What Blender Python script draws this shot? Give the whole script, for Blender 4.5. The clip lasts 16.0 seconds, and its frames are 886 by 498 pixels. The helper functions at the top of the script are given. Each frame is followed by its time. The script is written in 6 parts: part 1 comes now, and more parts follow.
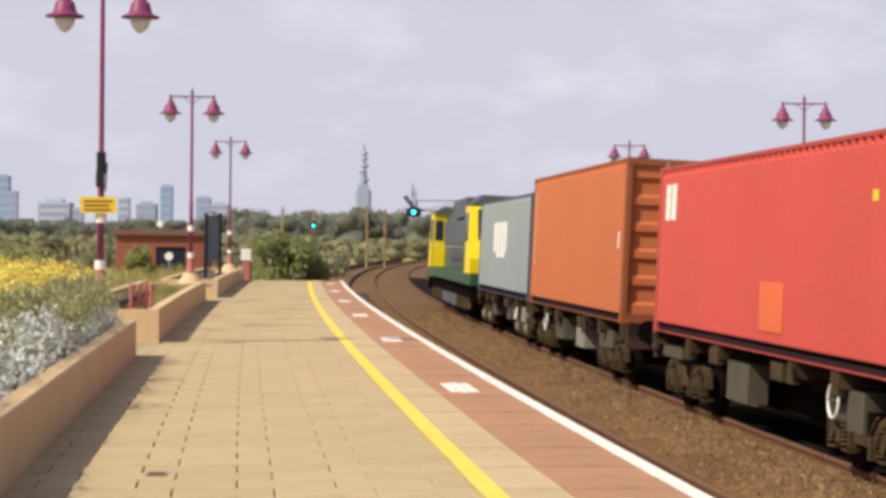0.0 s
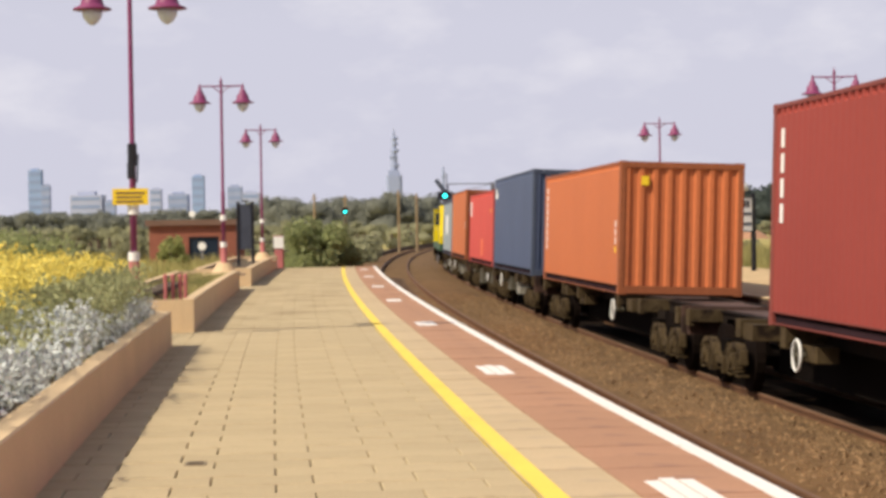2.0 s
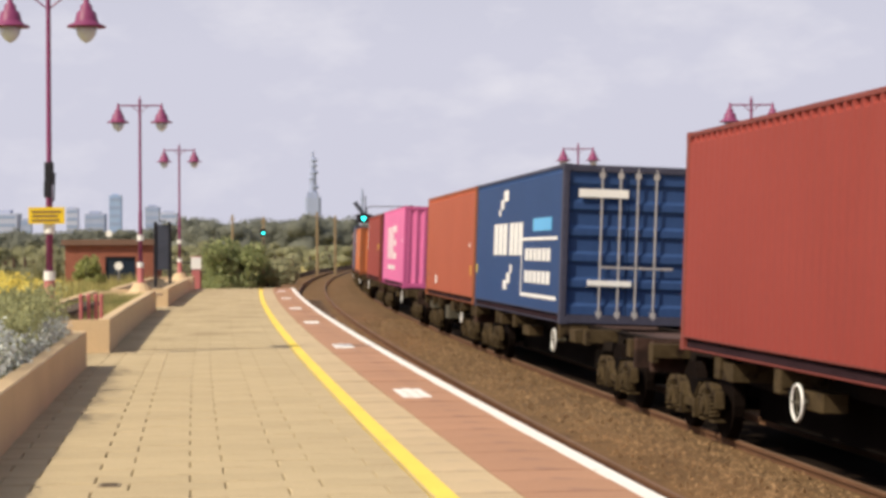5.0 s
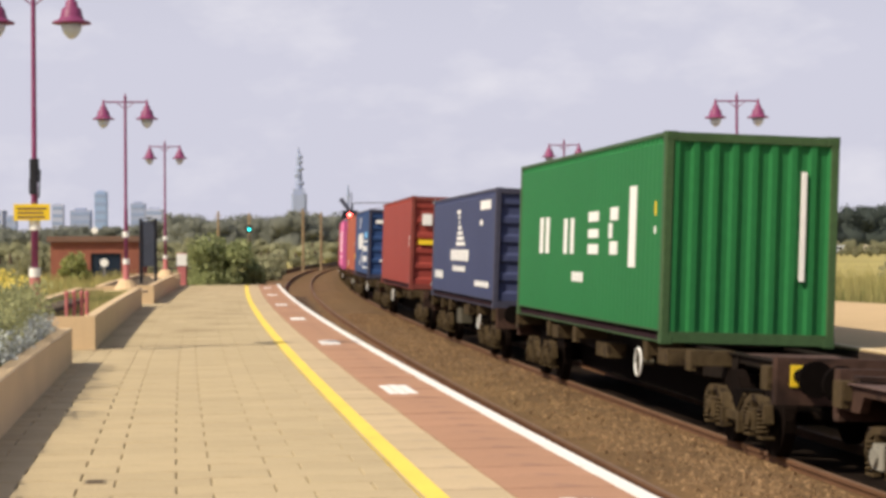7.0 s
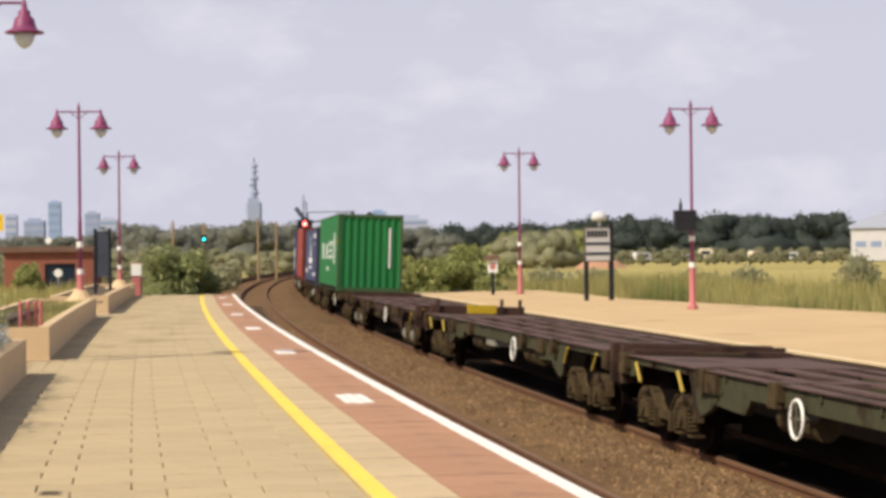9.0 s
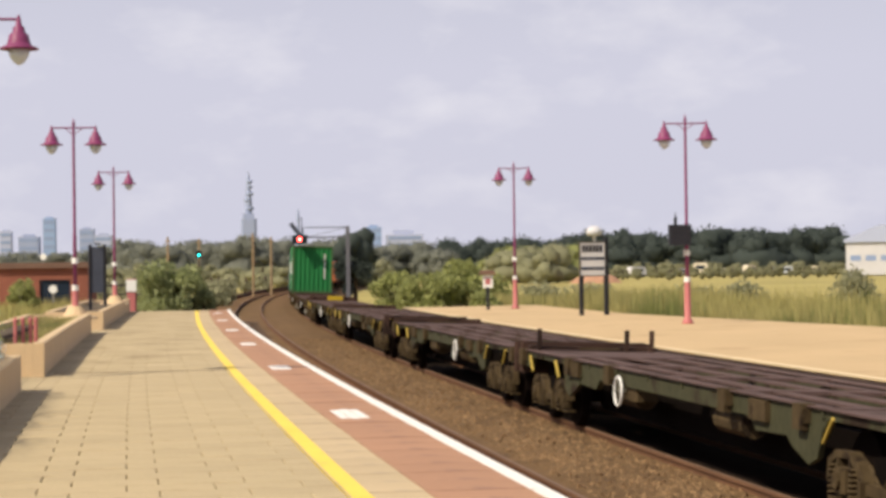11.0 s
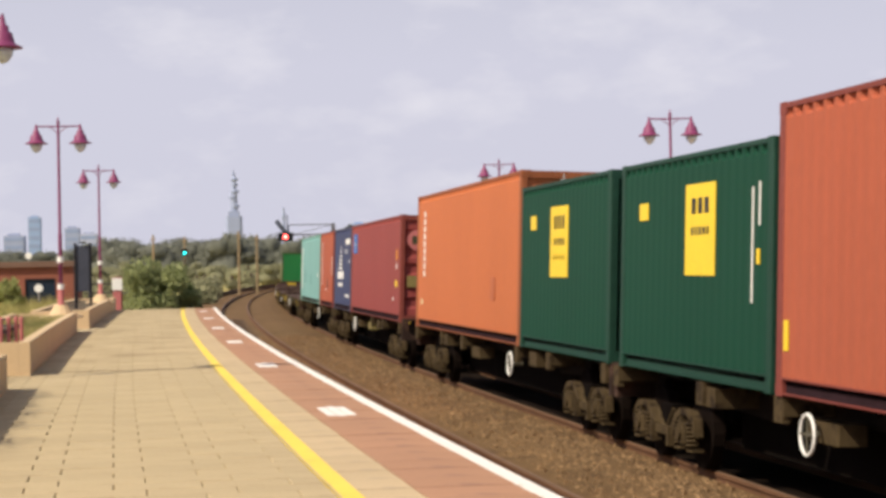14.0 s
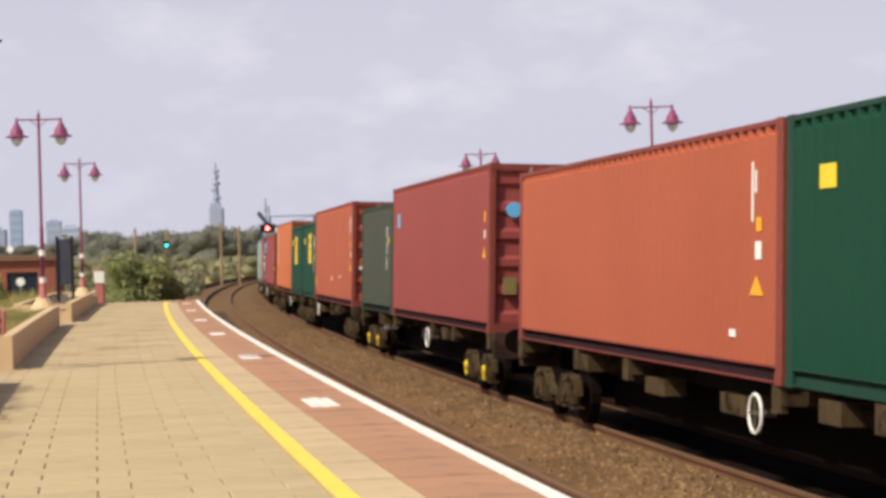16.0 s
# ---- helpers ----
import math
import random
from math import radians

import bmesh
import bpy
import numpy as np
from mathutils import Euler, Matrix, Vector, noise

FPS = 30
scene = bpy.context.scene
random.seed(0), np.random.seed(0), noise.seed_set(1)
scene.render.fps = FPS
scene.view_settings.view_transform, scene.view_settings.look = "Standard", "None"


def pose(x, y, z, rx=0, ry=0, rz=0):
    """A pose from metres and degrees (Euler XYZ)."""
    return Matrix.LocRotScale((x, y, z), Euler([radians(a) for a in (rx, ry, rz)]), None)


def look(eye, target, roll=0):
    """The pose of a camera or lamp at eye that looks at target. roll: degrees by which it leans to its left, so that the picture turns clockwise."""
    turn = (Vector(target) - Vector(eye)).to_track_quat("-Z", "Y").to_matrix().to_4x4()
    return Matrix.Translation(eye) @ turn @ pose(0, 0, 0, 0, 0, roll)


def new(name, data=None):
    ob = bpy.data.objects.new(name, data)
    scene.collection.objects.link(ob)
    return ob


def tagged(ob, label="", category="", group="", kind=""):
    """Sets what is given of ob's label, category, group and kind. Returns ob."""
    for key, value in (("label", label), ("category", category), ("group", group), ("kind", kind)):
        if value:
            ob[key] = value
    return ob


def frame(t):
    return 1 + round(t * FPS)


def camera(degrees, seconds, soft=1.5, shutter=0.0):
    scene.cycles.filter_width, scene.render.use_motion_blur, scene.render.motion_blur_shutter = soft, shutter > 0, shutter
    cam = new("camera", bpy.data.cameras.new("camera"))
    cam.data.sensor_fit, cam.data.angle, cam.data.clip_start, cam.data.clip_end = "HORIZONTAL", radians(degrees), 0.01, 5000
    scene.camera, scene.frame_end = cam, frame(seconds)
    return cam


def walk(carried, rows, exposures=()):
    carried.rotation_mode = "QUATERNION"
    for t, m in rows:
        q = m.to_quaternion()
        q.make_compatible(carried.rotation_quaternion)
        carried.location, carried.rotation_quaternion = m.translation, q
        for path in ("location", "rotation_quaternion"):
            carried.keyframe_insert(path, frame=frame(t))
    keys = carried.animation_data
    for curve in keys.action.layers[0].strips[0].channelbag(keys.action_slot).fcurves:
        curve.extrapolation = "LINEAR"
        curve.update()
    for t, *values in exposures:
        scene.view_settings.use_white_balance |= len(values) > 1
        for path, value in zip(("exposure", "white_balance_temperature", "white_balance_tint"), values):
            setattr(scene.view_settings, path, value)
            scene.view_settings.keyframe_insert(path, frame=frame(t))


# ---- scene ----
# ---- the line of the railway: a wide right-hand arc ----
ARC, LEAN = 1600.0, 2.2
HEAD = radians(5.31)
SPEED = 23.6


def along(s, off=0.0, z=0.0):
    """A point s metres along the line and off metres to its right; s = 0 lies 30 m ahead of the viewer."""
    a = HEAD - s / ARC
    x = 3.50 - (math.cos(a) - math.cos(HEAD)) * ARC
    y = 30.0 - (math.sin(a) - math.sin(HEAD)) * ARC
    return Vector((x + math.cos(a) * off, y + math.sin(a) * off, z))


def on_line(s, off=0.0, z=0.0, lean=0.0):
    p = along(s, off, z)
    return pose(p.x, p.y, p.z, 0, lean, math.degrees(HEAD - s / ARC))


# ---- camera ----
cam = camera(25.25, 16.0, soft=3.5)
EYE = (0.0, 0.0, 1.47)
# seconds, yaw, pitch, roll
TURNS = [
    (0.0, 0.00, -0.15, 0.55), (0.5, 0.00, -0.34, 0.30), (1.0, 0.04, -0.23, -0.07), (1.5, 0.36, -0.47, -0.89),
    (2.0, 0.93, -0.63, -0.91), (2.1, 0.79, -0.66, -0.88), (2.2, 0.07, -0.30, -0.80), (2.3, 0.18, -0.86, -0.72),
    (2.4, -0.24, -0.83, -0.64), (2.5, -0.61, -1.05, -0.55), (3.0, -0.58, -0.73, 0.14), (3.5, -0.73, -0.64, 0.22),
    (4.0, -1.17, -0.35, -0.32), (6.5, -1.81, 0.11, -0.11), (7.0, -1.84, -0.10, -0.35), (7.5, -2.43, 0.22, -0.13),
    (8.0, -2.89, -0.01, -0.42), (8.5, -3.07, 0.00, -0.65), (9.0, -3.13, 0.14, -0.61), (11.5, -3.41, 0.59, -0.90),
    (12.0, -3.55, 0.35, -1.07), (12.5, -3.60, 0.25, -1.03), (13.0, -3.70, 0.12, -0.92), (13.5, -3.65, 0.22, -1.21),
    (14.0, -3.68, 0.47, -1.10), (14.5, -3.96, 0.26, -1.42), (15.0, -3.83, 0.31, -1.37), (15.5, -4.08, 0.29, -1.37),
    (16.0, -4.19, 0.17, -1.60)]
walk(cam, [(t, pose(*EYE, 90 + p, -r, y)) for t, y, p, r in TURNS])

# ---- sky and sun ----
SUN_UP, SUN_FROM = 46.0, (-0.83, -0.56)
world = bpy.data.worlds.new("world")
scene.world = world
world.use_nodes = True
wn, wl = world.node_tree.nodes, world.node_tree.links
wn.clear()
sky = wn.new("ShaderNodeTexSky")
sky.sky_type, sky.sun_disc = "NISHITA", False
sky.sun_elevation, sky.sun_rotation = radians(SUN_UP), math.atan2(SUN_FROM[0], SUN_FROM[1])
sky.air_density, sky.dust_density, sky.ozone_density = 1.0, 4.0, 2.0
coord = wn.new("ShaderNodeTexCoord")
stretch = wn.new("ShaderNodeMapping")
stretch.inputs["Scale"].default_value = (14, 14, 30)
cloud = wn.new("ShaderNodeTexNoise")
cloud.inputs["Scale"].default_value, cloud.inputs["Detail"].default_value, cloud.inputs["Roughness"].default_value = 1.0, 6.0, 0.55
ramp = wn.new("ShaderNodeValToRGB")
ramp.color_ramp.elements[0].position, ramp.color_ramp.elements[1].position = 0.50, 0.74
ramp.color_ramp.elements[0].color, ramp.color_ramp.elements[1].color = (0, 0, 0, 1), (1, 1, 1, 1)
scaled = wn.new("ShaderNodeVectorMath")
scaled.operation = "SCALE"
scaled.inputs["Scale"].default_value = 0.075
veil = wn.new("ShaderNodeMix")
veil.data_type = "RGBA"
veil.inputs["B"].default_value = (0.660, 0.655, 0.770, 1)
# haze thick at the horizon, thin overhead
split, haze = wn.new("ShaderNodeSeparateXYZ"), wn.new("ShaderNodeMapRange")
haze.inputs["From Min"].default_value, haze.inputs["From Max"].default_value = 0.10, 0.60
haze.inputs["To Min"].default_value, haze.inputs["To Max"].default_value = 0.96, 0.16
wl.new(coord.outputs["Generated"], split.inputs["Vector"])
wl.new(split.outputs["Z"], haze.inputs["Value"])
wl.new(haze.outputs["Result"], veil.inputs["Factor"])
puff = wn.new("ShaderNodeMix")
puff.data_type = "RGBA"
puff.inputs["B"].default_value = (0.83, 0.81, 0.87, 1)
thin = wn.new("ShaderNodeMath")
thin.operation = "MULTIPLY"
thin.inputs[1].default_value = 0.62
back = wn.new("ShaderNodeBackground")
back.inputs["Strength"].default_value = 1.0
wout = wn.new("ShaderNodeOutputWorld")
wl.new(coord.outputs["Generated"], stretch.inputs["Vector"])
wl.new(stretch.outputs["Vector"], cloud.inputs["Vector"])
wl.new(cloud.outputs["Fac"], ramp.inputs["Fac"])
wl.new(sky.outputs["Color"], scaled.inputs[0])
wl.new(scaled.outputs["Vector"], veil.inputs["A"])
wl.new(ramp.outputs["Color"], thin.inputs[0])
wl.new(thin.outputs["Value"], puff.inputs["Factor"])
wl.new(veil.outputs["Result"], puff.inputs["A"])
wl.new(puff.outputs["Result"], back.inputs["Color"])
wl.new(back.outputs["Background"], wout.inputs["Surface"])
lamp_data = bpy.data.lights.new("sun", "SUN")
lamp_data.energy, lamp_data.angle, lamp_data.color = 5.0, radians(0.6), (1.0, 0.89, 0.70)
sun = new("sun", lamp_data)
sun.matrix_world = look((SUN_FROM[0] * 50, SUN_FROM[1] * 50, 50 * math.tan(radians(SUN_UP))), (0, 0, 0))


# ---- materials ----
def mat(name, color, rough=0.6, metal=0.0, grain=30.0, vary=0.18, bump=0.15, blotch=1.3, stain=None, each=0.0, stretch=(1, 1, 1), glow=None, thin=0.0, shine=0.25):
    """Colour varied at two scales, with bump; stain: a second colour in patches; each: change from piece to piece."""
    m = bpy.data.materials.new(name)
    m.use_nodes = True
    n, l = m.node_tree.nodes, m.node_tree.links
    b = n["Principled BSDF"]
    b.inputs["Roughness"].default_value, b.inputs["Metallic"].default_value = rough, metal
    b.inputs["Specular IOR Level"].default_value = shine
    tc, mp = n.new("ShaderNodeTexCoord"), n.new("ShaderNodeMapping")
    mp.inputs["Scale"].default_value = stretch
    l.new(tc.outputs["Object"], mp.inputs["Vector"])
    fine, wide = n.new("ShaderNodeTexNoise"), n.new("ShaderNodeTexNoise")
    for tex, size, detail in ((fine, grain, 4), (wide, blotch, 5)):
        tex.inputs["Scale"].default_value, tex.inputs["Detail"].default_value = size, detail
        l.new(mp.outputs["Vector"], tex.inputs["Vector"])
    both = n.new("ShaderNodeMath")
    both.operation = "ADD"
    l.new(fine.outputs["Fac"], both.inputs[0])
    l.new(wide.outputs["Fac"], both.inputs[1])
    level = n.new("ShaderNodeMapRange")
    level.inputs["From Min"].default_value, level.inputs["From Max"].default_value = 0.6, 1.4
    level.inputs["To Min"].default_value, level.inputs["To Max"].default_value = 1 - vary, 1 + vary
    l.new(both.outputs["Value"], level.inputs["Value"])
    value = level.outputs["Result"]
    if each:
        info, rnd, mul = n.new("ShaderNodeObjectInfo"), n.new("ShaderNodeMapRange"), n.new("ShaderNodeMath")
        geo, add, frac = n.new("ShaderNodeNewGeometry"), n.new("ShaderNodeMath"), n.new("ShaderNodeMath")
        add.operation, frac.operation = "ADD", "FRACT"
        l.new(info.outputs["Random"], add.inputs[0])
        l.new(geo.outputs["Random Per Island"], add.inputs[1])
        l.new(add.outputs["Value"], frac.inputs[0])
        rnd.inputs["To Min"].default_value, rnd.inputs["To Max"].default_value = 1 - each, 1 + each
        l.new(frac.outputs["Value"], rnd.inputs["Value"])
        mul.operation = "MULTIPLY"
        l.new(value, mul.inputs[0])
        l.new(rnd.outputs["Result"], mul.inputs[1])
        value = mul.outputs["Value"]
    tint = n.new("ShaderNodeVectorMath")
    tint.operation = "SCALE"
    tint.inputs[0].default_value = color
    l.new(value, tint.inputs["Scale"])
    last = tint.outputs["Vector"]
    if stain:
        spots, edge, mix = n.new("ShaderNodeTexNoise"), n.new("ShaderNodeValToRGB"), n.new("ShaderNodeMix")
        spots.inputs["Scale"].default_value, spots.inputs["Detail"].default_value = stain[3], 7
        l.new(mp.outputs["Vector"], spots.inputs["Vector"])
        edge.color_ramp.elements[0].position, edge.color_ramp.elements[1].position = stain[4], stain[4] + 0.10
        l.new(spots.outputs["Fac"], edge.inputs["Fac"])
        mix.data_type = "RGBA"
        mix.inputs["B"].default_value = (*stain[:3], 1)
        l.new(edge.outputs["Color"], mix.inputs["Factor"])
        l.new(last, mix.inputs["A"])
        last = mix.outputs["Result"]
    l.new(last, b.inputs["Base Color"])
    if bump:
        bp = n.new("ShaderNodeBump")
        bp.inputs["Strength"].default_value, bp.inputs["Distance"].default_value = bump, 0.02
        l.new(fine.outputs["Fac"], bp.inputs["Height"])
        l.new(bp.outputs["Normal"], b.inputs["Normal"])
    if thin:
        # leaves let light through
        pass_on, blend = n.new("ShaderNodeBsdfTranslucent"), n.new("ShaderNodeMixShader")
        blend.inputs["Fac"].default_value = thin
        l.new(last, pass_on.inputs["Color"])
        l.new(b.outputs["BSDF"], blend.inputs[1])
        l.new(pass_on.outputs["BSDF"], blend.inputs[2])
        l.new(blend.outputs["Shader"], n["Material Output"].inputs["Surface"])
    if glow:
        b.inputs["Emission Color"].default_value, b.inputs["Emission Strength"].default_value = (*glow[:3], 1), glow[3]
    return m


RUST = (0.10, 0.045, 0.025)
M = {
    "slab": mat("concrete_slab", (0.45, 0.358, 0.222), 0.9, grain=45, vary=0.16, bump=0.3, each=0.05, blotch=0.5, stain=(0.34, 0.265, 0.16, 0.7, 0.56)),
    "joint": mat("sandy_joint", (0.27, 0.215, 0.145), 0.95, grain=60, vary=0.2),
    "tan": mat("buff_paving", (0.50, 0.385, 0.245), 0.9, grain=50, vary=0.15, each=0.05, blotch=0.6, stain=(0.38, 0.30, 0.22, 1.0, 0.6)),
    "far_tan": mat("sandy_tarmac", (0.52, 0.375, 0.215), 0.92, grain=30, vary=0.12, blotch=0.4, stain=(0.43, 0.30, 0.17, 0.5, 0.58)),
    "red_strip": mat("red_brown_paving", (0.395, 0.220, 0.140), 0.9, grain=50, vary=0.16, each=0.05, blotch=0.7, stain=(0.28, 0.16, 0.12, 1.4, 0.58)),
    "white_line": mat("white_line_paint", (0.80, 0.77, 0.74), 0.7, grain=40, vary=0.08, stain=(0.55, 0.48, 0.42, 5.0, 0.66)),
    "yellow_line": mat("yellow_line_paint", (0.80, 0.60, 0.10), 0.7, grain=40, vary=0.10, stain=(0.55, 0.42, 0.16, 5.0, 0.66)),
    "platform_wall": mat("dark_platform_brick", (0.055, 0.036, 0.030), 0.9, grain=20, vary=0.3),
    "ballast": mat("brown_ballast", (0.145, 0.084, 0.037), 0.95, grain=11, vary=0.5, bump=0.8, blotch=0.8, stain=(0.085, 0.047, 0.020, 1.6, 0.55)),
    "stone": mat("ballast_stone", (0.29, 0.185, 0.098), 0.95, grain=12, vary=0.2, each=0.35),
    # ballast colour blackened with the shade under the train
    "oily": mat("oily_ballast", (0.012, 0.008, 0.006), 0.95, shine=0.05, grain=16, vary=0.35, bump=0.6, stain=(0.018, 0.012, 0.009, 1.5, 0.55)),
    "rail": mat("rusty_rail", (0.130, 0.064, 0.034), 0.8, grain=25, vary=0.25),
    "rail_top": mat("dull_rail_head", (0.17, 0.105, 0.070), 0.65, metal=0.1, grain=20, vary=0.2),
    "sleeper": mat("weathered_sleeper", (0.10, 0.066, 0.045), 0.95, grain=15, vary=0.3),
    "planter": mat("buff_render", (0.60, 0.445, 0.275), 0.9, grain=40, vary=0.10, blotch=1.2, stain=(0.48, 0.35, 0.22, 0.7, 0.62)),
    "soil": mat("dry_soil", (0.10, 0.075, 0.05), 0.98, grain=15, vary=0.4, bump=0.8),
    "grass": mat("dry_grass", (0.36, 0.30, 0.105), 0.95, grain=2.0, vary=0.3, blotch=0.05, stain=(0.25, 0.23, 0.08, 0.03, 0.55)),
    "blade": mat("grass_blade", (0.42, 0.37, 0.15), 0.9, grain=1.0, vary=0.25, each=0.2, bump=0, blotch=0.15, stain=(0.20, 0.22, 0.075, 0.25, 0.53), thin=0.4),
    "leaf": mat("green_leaf", (0.330, 0.360, 0.175), 0.8, grain=1.5, vary=0.25, each=0.20, bump=0, blotch=0.3, thin=0.5),
    "leaf_light": mat("light_green_leaf", (0.37, 0.39, 0.150), 0.8, grain=1.5, vary=0.3, each=0.25, bump=0, blotch=0.3, thin=0.5),
    # far leaves are paled towards grey, with distance haze in the colour
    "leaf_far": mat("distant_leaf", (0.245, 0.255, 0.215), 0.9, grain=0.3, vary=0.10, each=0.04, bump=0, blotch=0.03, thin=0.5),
    "leaf_belt": mat("tree_belt_leaf", (0.085, 0.105, 0.095), 0.9, grain=0.3, vary=0.10, each=0.04, bump=0, blotch=0.03, thin=0.5),
    "leaf_mid": mat("wood_edge_leaf", (0.350, 0.345, 0.215), 0.9, grain=0.3, vary=0.2, each=0.08, bump=0, blotch=0.05, thin=0.5),
    "silver": mat("silver_leaf", (0.58, 0.62, 0.62), 0.8, grain=3, vary=0.3, each=0.35, bump=0, thin=0.3),
    "sage": mat("sage_leaf", (0.37, 0.38, 0.20), 0.8, grain=5, vary=0.2, each=0.35, bump=0, thin=0.4),
    "bloom": mat("yellow_bloom", (0.84, 0.70, 0.17), 0.7, grain=5, vary=0.15, each=0.2, bump=0, thin=0.3),
    "bark": mat("bark", (0.09, 0.065, 0.045), 0.95, grain=8, vary=0.3),
    "lamp_red": mat("maroon_lamp_paint", (0.21, 0.046, 0.125), 0.45, grain=12, vary=0.12),
    "lamp_pink": mat("faded_red_lamp_paint", (0.46, 0.15, 0.15), 0.5, grain=12, vary=0.12),
    "bowl": mat("clear_lamp_bowl", (0.58, 0.62, 0.68), 0.2, grain=5, vary=0.05, bump=0),
    "teal_patch": mat("darker_teal_patch", (0.105, 0.245, 0.225), 0.6, grain=14, vary=0.08),
    "olive_plate": mat("olive_data_plate", (0.20, 0.16, 0.06), 0.6, grain=14, vary=0.1),
    "black": mat("black_paint", (0.018, 0.018, 0.024), 0.5, grain=12, vary=0.2),
    "grey_blue": mat("dark_grey_panel", (0.07, 0.08, 0.11), 0.5, grain=12, vary=0.2),
    "white": mat("white_paint", (0.80, 0.79, 0.77), 0.5, grain=20, vary=0.06),
    "yellow": mat("yellow_paint", (0.80, 0.56, 0.03), 0.5, grain=20, vary=0.08),
    "dull_yellow": mat("dull_yellow_paint", (0.40, 0.29, 0.06), 0.6, grain=14, vary=0.2),
    "orange_patch": mat("orange_repair_patch", (0.66, 0.135, 0.045), 0.5, grain=14, vary=0.08),
    "cream": mat("cream_body_paint", (0.62, 0.55, 0.42), 0.6, grain=3, vary=0.08),
    "orange_decal": mat("orange_label", (0.85, 0.38, 0.02), 0.5, grain=20, vary=0.05),
    "blue_decal": mat("blue_label", (0.03, 0.16, 0.48), 0.5, grain=20, vary=0.05),
    "sky_decal": mat("light_blue_label", (0.12, 0.42, 0.75), 0.5, grain=20, vary=0.05),
    "steel": mat("galvanised_rod", (0.42, 0.40, 0.40), 0.45, metal=0.3, grain=20, vary=0.12),
    # shade of the overhanging load is put into this near-black
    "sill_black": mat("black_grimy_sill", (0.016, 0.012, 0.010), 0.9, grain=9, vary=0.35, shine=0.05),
    "chassis": mat("grimy_wagon_steel", (0.060, 0.034, 0.026), 0.8, grain=9, vary=0.35, stain=(0.028, 0.017, 0.014, 1.6, 0.50), shine=0.1),
    "chassis_green": mat("dull_green_wagon_steel", (0.056, 0.055, 0.031), 0.75, grain=9, vary=0.3, stain=(0.028, 0.018, 0.012, 1.3, 0.53), shine=0.1),
    "bogie": mat("dusty_bogie_steel", (0.066, 0.046, 0.024), 0.85, grain=9, vary=0.4, stain=(0.020, 0.013, 0.009, 4.0, 0.55), shine=0.1),
    "bright_bogie": mat("silver_grey_bogie_fitting", (0.24, 0.225, 0.19), 0.6, grain=9, vary=0.25),
    # deep shade below the train is put into these two near-black colours
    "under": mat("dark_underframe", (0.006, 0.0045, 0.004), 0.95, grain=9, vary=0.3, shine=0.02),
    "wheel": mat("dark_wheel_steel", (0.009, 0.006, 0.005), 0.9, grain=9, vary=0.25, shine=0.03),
    "box_grey": mat("grey_equipment_box", (0.085, 0.076, 0.055), 0.7, grain=9, vary=0.25),
    "brick": mat("red_brick_wall", (0.26, 0.095, 0.065), 0.9, grain=14, vary=0.25),
    "roof_brown": mat("brown_fascia", (0.17, 0.10, 0.075), 0.85, grain=6, vary=0.2),
    "glass_dark": mat("dark_window_glass", (0.02, 0.03, 0.05), 0.15, grain=4, vary=0.1, bump=0),
    # bluish distance haze is mixed into the four skyline colours below
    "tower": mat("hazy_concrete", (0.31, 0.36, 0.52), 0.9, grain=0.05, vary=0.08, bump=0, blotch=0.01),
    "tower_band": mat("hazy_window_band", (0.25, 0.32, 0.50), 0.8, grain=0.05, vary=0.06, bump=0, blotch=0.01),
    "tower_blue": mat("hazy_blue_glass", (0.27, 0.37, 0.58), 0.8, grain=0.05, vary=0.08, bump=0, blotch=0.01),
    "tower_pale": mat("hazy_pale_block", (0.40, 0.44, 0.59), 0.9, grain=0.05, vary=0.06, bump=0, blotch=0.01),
    "shed_white": mat("pale_shed_cladding", (0.56, 0.55, 0.57), 0.7, grain=0.5, vary=0.08, bump=0, blotch=0.05),
    "wood_post": mat("pale_timber_pole", (0.30, 0.22, 0.13), 0.9, grain=8, vary=0.2),
    "loco_green": mat("dark_green_loco_paint", (0.035, 0.085, 0.045), 0.4, grain=6, vary=0.15),
    "loco_yellow": mat("yellow_loco_paint", (0.82, 0.62, 0.01), 0.4, grain=6, vary=0.08),
    "loco_grey": mat("grey_loco_roof", (0.09, 0.095, 0.12), 0.6, grain=6, vary=0.2),
    "red_light": mat("red_signal_lens", (0.5, 0.02, 0.02), 0.3, bump=0, glow=(1.0, 0.10, 0.08, 14)),
    "green_light": mat("green_signal_lens", (0.02, 0.4, 0.3), 0.3, bump=0, glow=(0.03, 0.85, 0.80, 5)),
    "gantry_grey": mat("weathered_grey_steel", (0.13, 0.13, 0.15), 0.7, grain=12, vary=0.15),
    "deck_steel": mat("bare_brown_deck_steel", (0.105, 0.066, 0.058), 0.75, grain=6, vary=0.3, stain=(0.050, 0.030, 0.024, 0.9, 0.55), shine=0.15),
    "old_yellow": mat("grimy_yellow_panel", (0.46, 0.32, 0.02), 0.65, grain=9, vary=0.25, stain=(0.12, 0.07, 0.02, 3.0, 0.60)),
    "faded_patch": mat("faded_orange_patch", (0.40, 0.115, 0.050), 0.6, grain=14, vary=0.1),
    "cream_line": mat("worn_cream_line", (0.66, 0.53, 0.34), 0.85, grain=30, vary=0.1, stain=(0.52, 0.38, 0.22, 2.0, 0.58)),
    # near-black carries the shade of the recess below the side panel
    "rail_shade": mat("grimy_bottom_rail", (0.030, 0.016, 0.020), 0.85, grain=9, vary=0.3, shine=0.05),
}


